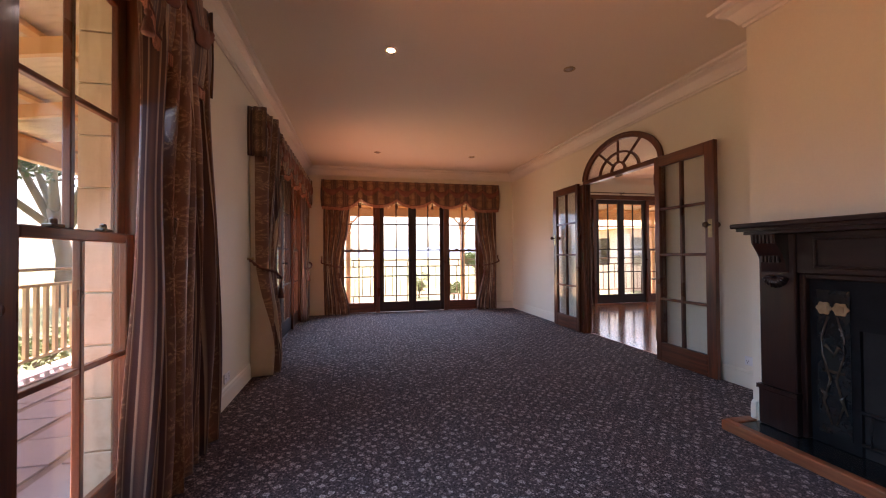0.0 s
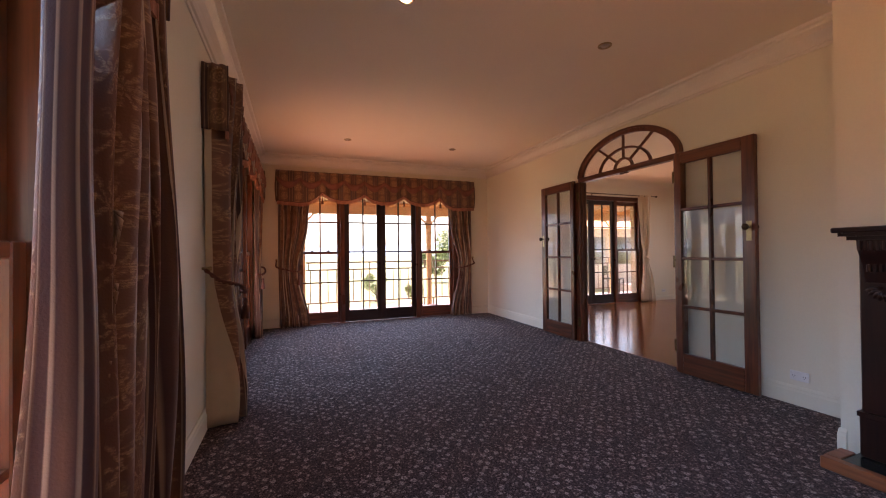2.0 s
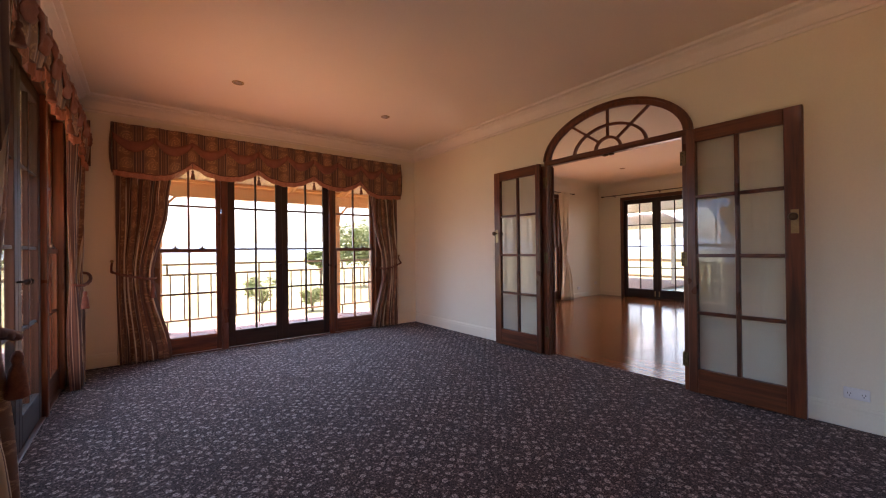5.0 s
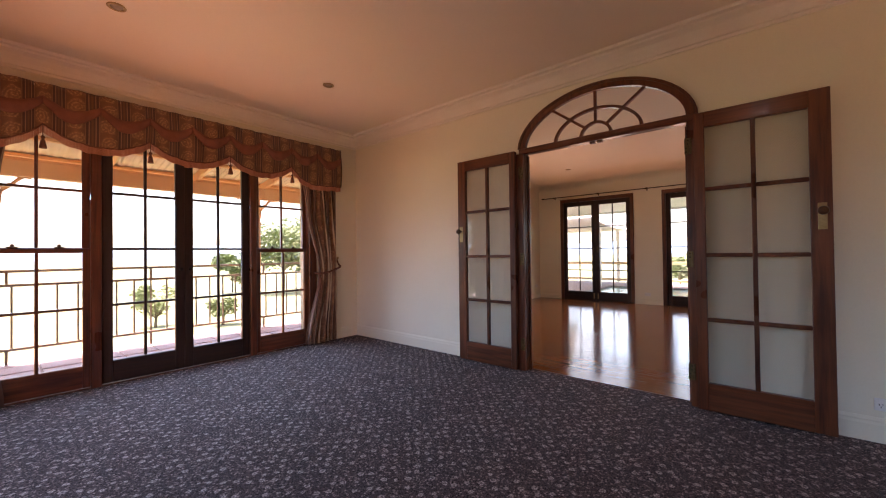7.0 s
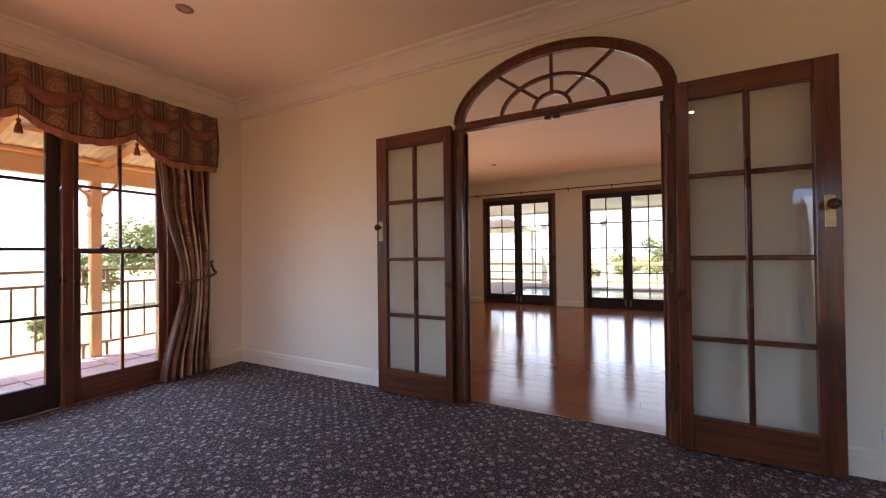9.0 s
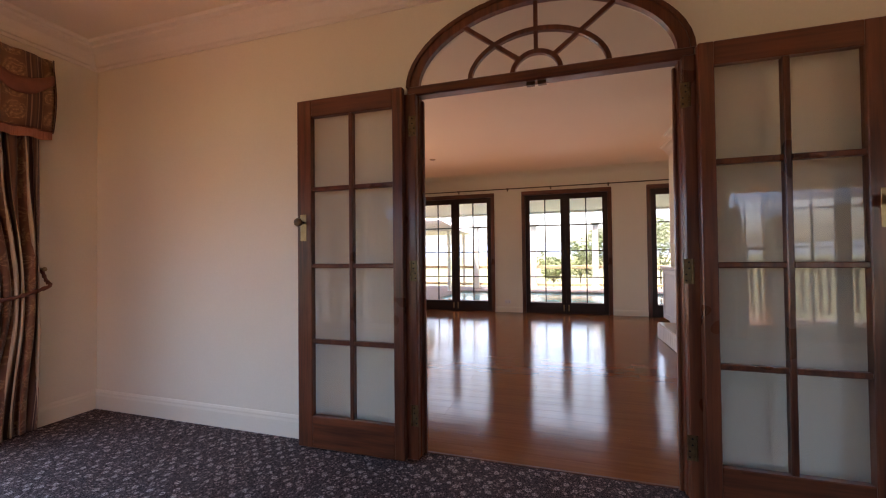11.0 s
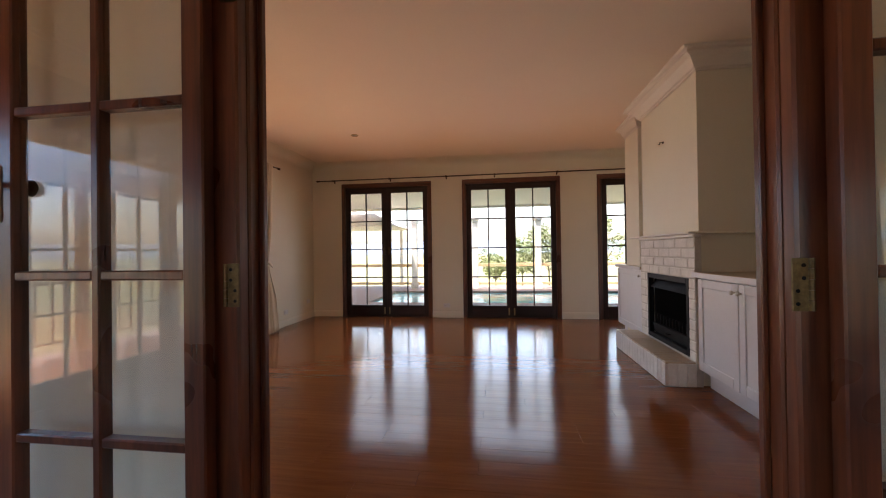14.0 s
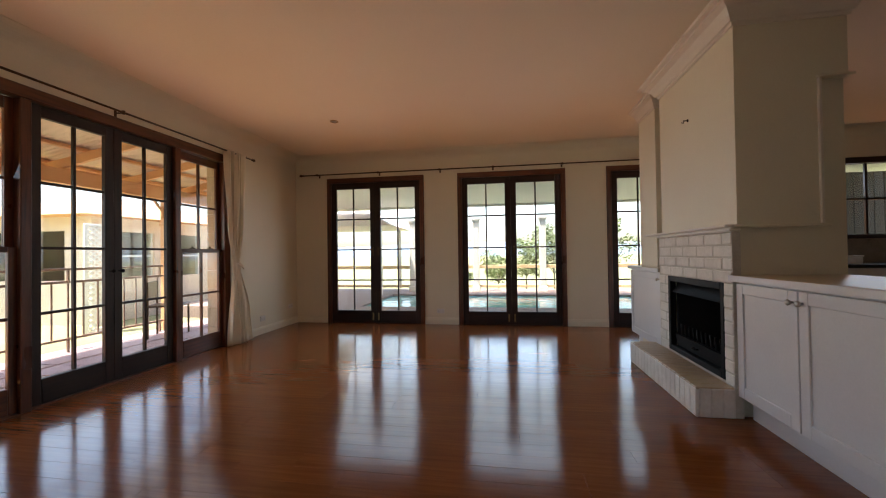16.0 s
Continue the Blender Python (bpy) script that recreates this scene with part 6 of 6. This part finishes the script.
def pavilion():
    p = empty("pool_pavilion", pose(14.2, 9.0, -0.045), "open pool pavilion with pale hipped canopy roof", "pavilion")
    for dx, dy in ((-0.9, -1.6), (-0.9, 1.6), (1.2, -1.6), (1.2, 1.6)):
        box("post", p, WHITE_POST, dx - 0.05, dx + 0.05, dy - 0.05, dy + 0.05, 0.001, 2.0, 0.006)
    bm = bmesh.new()
    lo = [bm.verts.new(q) for q in ((-1.2, -2.0, 1.98), (1.5, -2.0, 1.98), (1.5, 2.0, 1.98), (-1.2, 2.0, 1.98))]
    hi = [bm.verts.new(q) for q in ((0.1, -0.4, 2.85), (0.1, 0.4, 2.85))]
    bm.faces.new((lo[0], lo[1], hi[0]))
    bm.faces.new((lo[1], lo[2], hi[1], hi[0]))
    bm.faces.new((lo[2], lo[3], hi[1]))
    bm.faces.new((lo[3], lo[0], hi[0], hi[1]))
    bm.faces.new(lo[::-1])
    part("canopy", bm, CANVAS, p)


pavilion()
for i, (x, y, h, w) in enumerate(((16.2, 2.2, 2.3, 1.6), (16.6, 4.1, 1.3, 1.4), (16.4, 0.4, 2.6, 1.8), (17.0, 5.6, 1.1, 1.2), (16.0, 1.2, 1.6, 1.4), (16.8, 3.1, 1.9, 1.5))):
    shrub(x, y, h, w, 60 + i, LEAF, "leafy green shrub behind the pool fence", 2200, 0.06, GZ)
screen = empty("timber_screen", pose(10.2, -2.6, -0.035), "dark stained timber screen outside the kitchen", "screen")
for k in range(16):
    box("screen_board", screen, DARK_WOOD, 0.0, 0.025, k * 0.15, k * 0.15 + 0.14, 0.001, 2.44, 0.003)
seat = empty("garden_chair", pose(7.6, 8.75, -0.03, 0, 0, 30), "dark metal garden chair on the verandah", "chair")
for u, v in ((-0.2, -0.2), (0.2, -0.2), (-0.2, 0.2), (0.2, 0.2)):
    box("leg", seat, BRONZE, u - 0.012, u + 0.012, v - 0.012, v + 0.012, 0.001, 0.44 if v < 0 else 0.80, 0.002)
box("seat", seat, BRONZE, -0.22, 0.22, -0.22, 0.22, 0.44, 0.465, 0.006)
box("backrest", seat, BRONZE, -0.2, 0.2, 0.192, 0.212, 0.55, 0.80, 0.006)

# ---- pieces ----


def floorboards():
    base = tagged(empty("floor_boards"), "polished red-orange hardwood floorboards", "floor", kind="structure")
    rnd = random.Random(11)
    cache = {}
    w = 0.1317
    n = int(round((EX - D2 - 0.0) / w))
    w = (EX - D2) / n
    for i in range(n):
        y = -0.3
        while y < NY - 0.01:
            ln = rnd.choice((0.6, 0.9, 1.2, 1.5, 1.8, 2.1)) if y > -0.2 else rnd.choice((0.5, 0.8, 1.1, 1.4, 1.7))
            if y + ln > NY - 0.3:
                ln = round(NY - y, 2)
            if ln not in cache:
                bm = box_bm(-ln / 2 + 0.0002, ln / 2 - 0.0002, -w / 2 + 0.0002, w / 2 - 0.0002, -0.012, 0.0, 0.0007)
                cache[ln] = bpy.data.meshes.new("board")
                bm.to_mesh(cache[ln])
                bm.free()
                cache[ln].materials.append(BOARD)
            shared("board", cache[ln], base, (D2 + (i + 0.5) * w, y + ln / 2, 0.0), 90)
            y += ln


floorboards()
tagged(box("floor_kitchen", None, BOARD, D2, EX, SY, -0.3, -0.012, -0.0006, 0), "polished red-orange hardwood floor of the kitchen", "floor", kind="structure")


def fireplace_bricks():
    rnd = random.Random(5)
    yf = 2.385
    bm = bmesh.new()
    for q in ((5.466, fx0 - 0.001, 0.0, 1.232), (fx1 + 0.001, 6.684, 0.0, 1.232), (fx0 - 0.001, fx1 + 0.001, fz1 + 0.001, 1.232), (fx0 - 0.001, fx1 + 0.001, 0.0, fz0 - 0.001)):
        add_box(bm, q[0], q[1], 2.33, yf - 0.005, q[2], q[3])
    part("mortar_bed", bm, MORTAR, BREAST)
    cache = {}

    def brick(x0, x1, z0, z1):
        key = (round(x1 - x0, 3), round(z1 - z0, 3))
        if key not in cache:
            b = box_bm(-key[0] / 2 + 0.005, key[0] / 2 - 0.005, -0.03, 0.0, -key[1] / 2 + 0.005, key[1] / 2 - 0.005, 0.005)
            cache[key] = bpy.data.meshes.new("brick")
            b.to_mesh(cache[key])
            b.free()
            cache[key].materials.append(WHITE_BRICK)
        shared("brick", cache[key], BREAST, ((x0 + x1) / 2, yf + rnd.uniform(-0.003, 0.003), (z0 + z1) / 2), rnd.uniform(-0.4, 0.4))

    ch, bl = 0.0862, 0.24
    z, k = 0.198, 0
    while z < 1.22:
        z1 = min(z + ch, 1.232)
        x = 5.463 - (bl / 2 if k % 2 else 0)
        while x < 6.68:
            a, b = max(x, 5.463), min(x + bl, 6.687)
            spans = [(a, b)]
            if z1 > fz0 + 0.01 and z < fz1 - 0.01:
                spans = [(a, min(b, fx0)), (max(a, fx1), b)]
            for p, q in spans:
                if q - p > 0.035:
                    brick(p, q, z, z1)
            x += bl
        z, k = z1, k + 1


fireplace_bricks()


def brick_hearth():
    h = empty("brick_hearth", pose(0, 0, 0), "whitewashed brick hearth step with worn top", "hearth")
    x0, x1, y0, y1, zt = 5.45, 6.80, 2.387, 2.63, 0.196
    bm = bmesh.new()
    extrude_poly(bm, [(x0 + 0.01, y0), (x1 - 0.01, y0), (x1 - 0.01, y1 - 0.01), (x0 + 0.01, y1 - 0.01)], lambda u, w, d: (u, w, d), 0.0, zt - 0.012)
    part("core", bm, MORTAR, h)
    bm = box_bm(-0.036, 0.036, -0.012, 0.012, 0.003, zt - 0.003, 0.004)
    me = bpy.data.meshes.new("brick")
    bm.to_mesh(me)
    bm.free()
    me.materials.append(WHITE_BRICK)
    n = int((x1 - x0) / 0.078)
    for i in range(n):
        shared("brick", me, h, (x0 + (i + 0.5) * (x1 - x0) / n, y1 - 0.012, 0))
    for i in range(3):
        shared("brick", me, h, (x0 + 0.012, y0 + (i + 0.5) * (y1 - y0 - 0.024) / 3, 0), 90)
    bm = box_bm(-0.036, 0.036, -0.118, 0.118, -0.02, 0.0, 0.004)
    me2 = bpy.data.meshes.new("brick_top")
    bm.to_mesh(me2)
    bm.free()
    me2.materials.append(WORKTOP)
    for i in range(n):
        shared("top_brick", me2, h, (x0 + (i + 0.5) * (x1 - x0) / n, (y0 + y1) / 2, zt + 0.008))


brick_hearth()
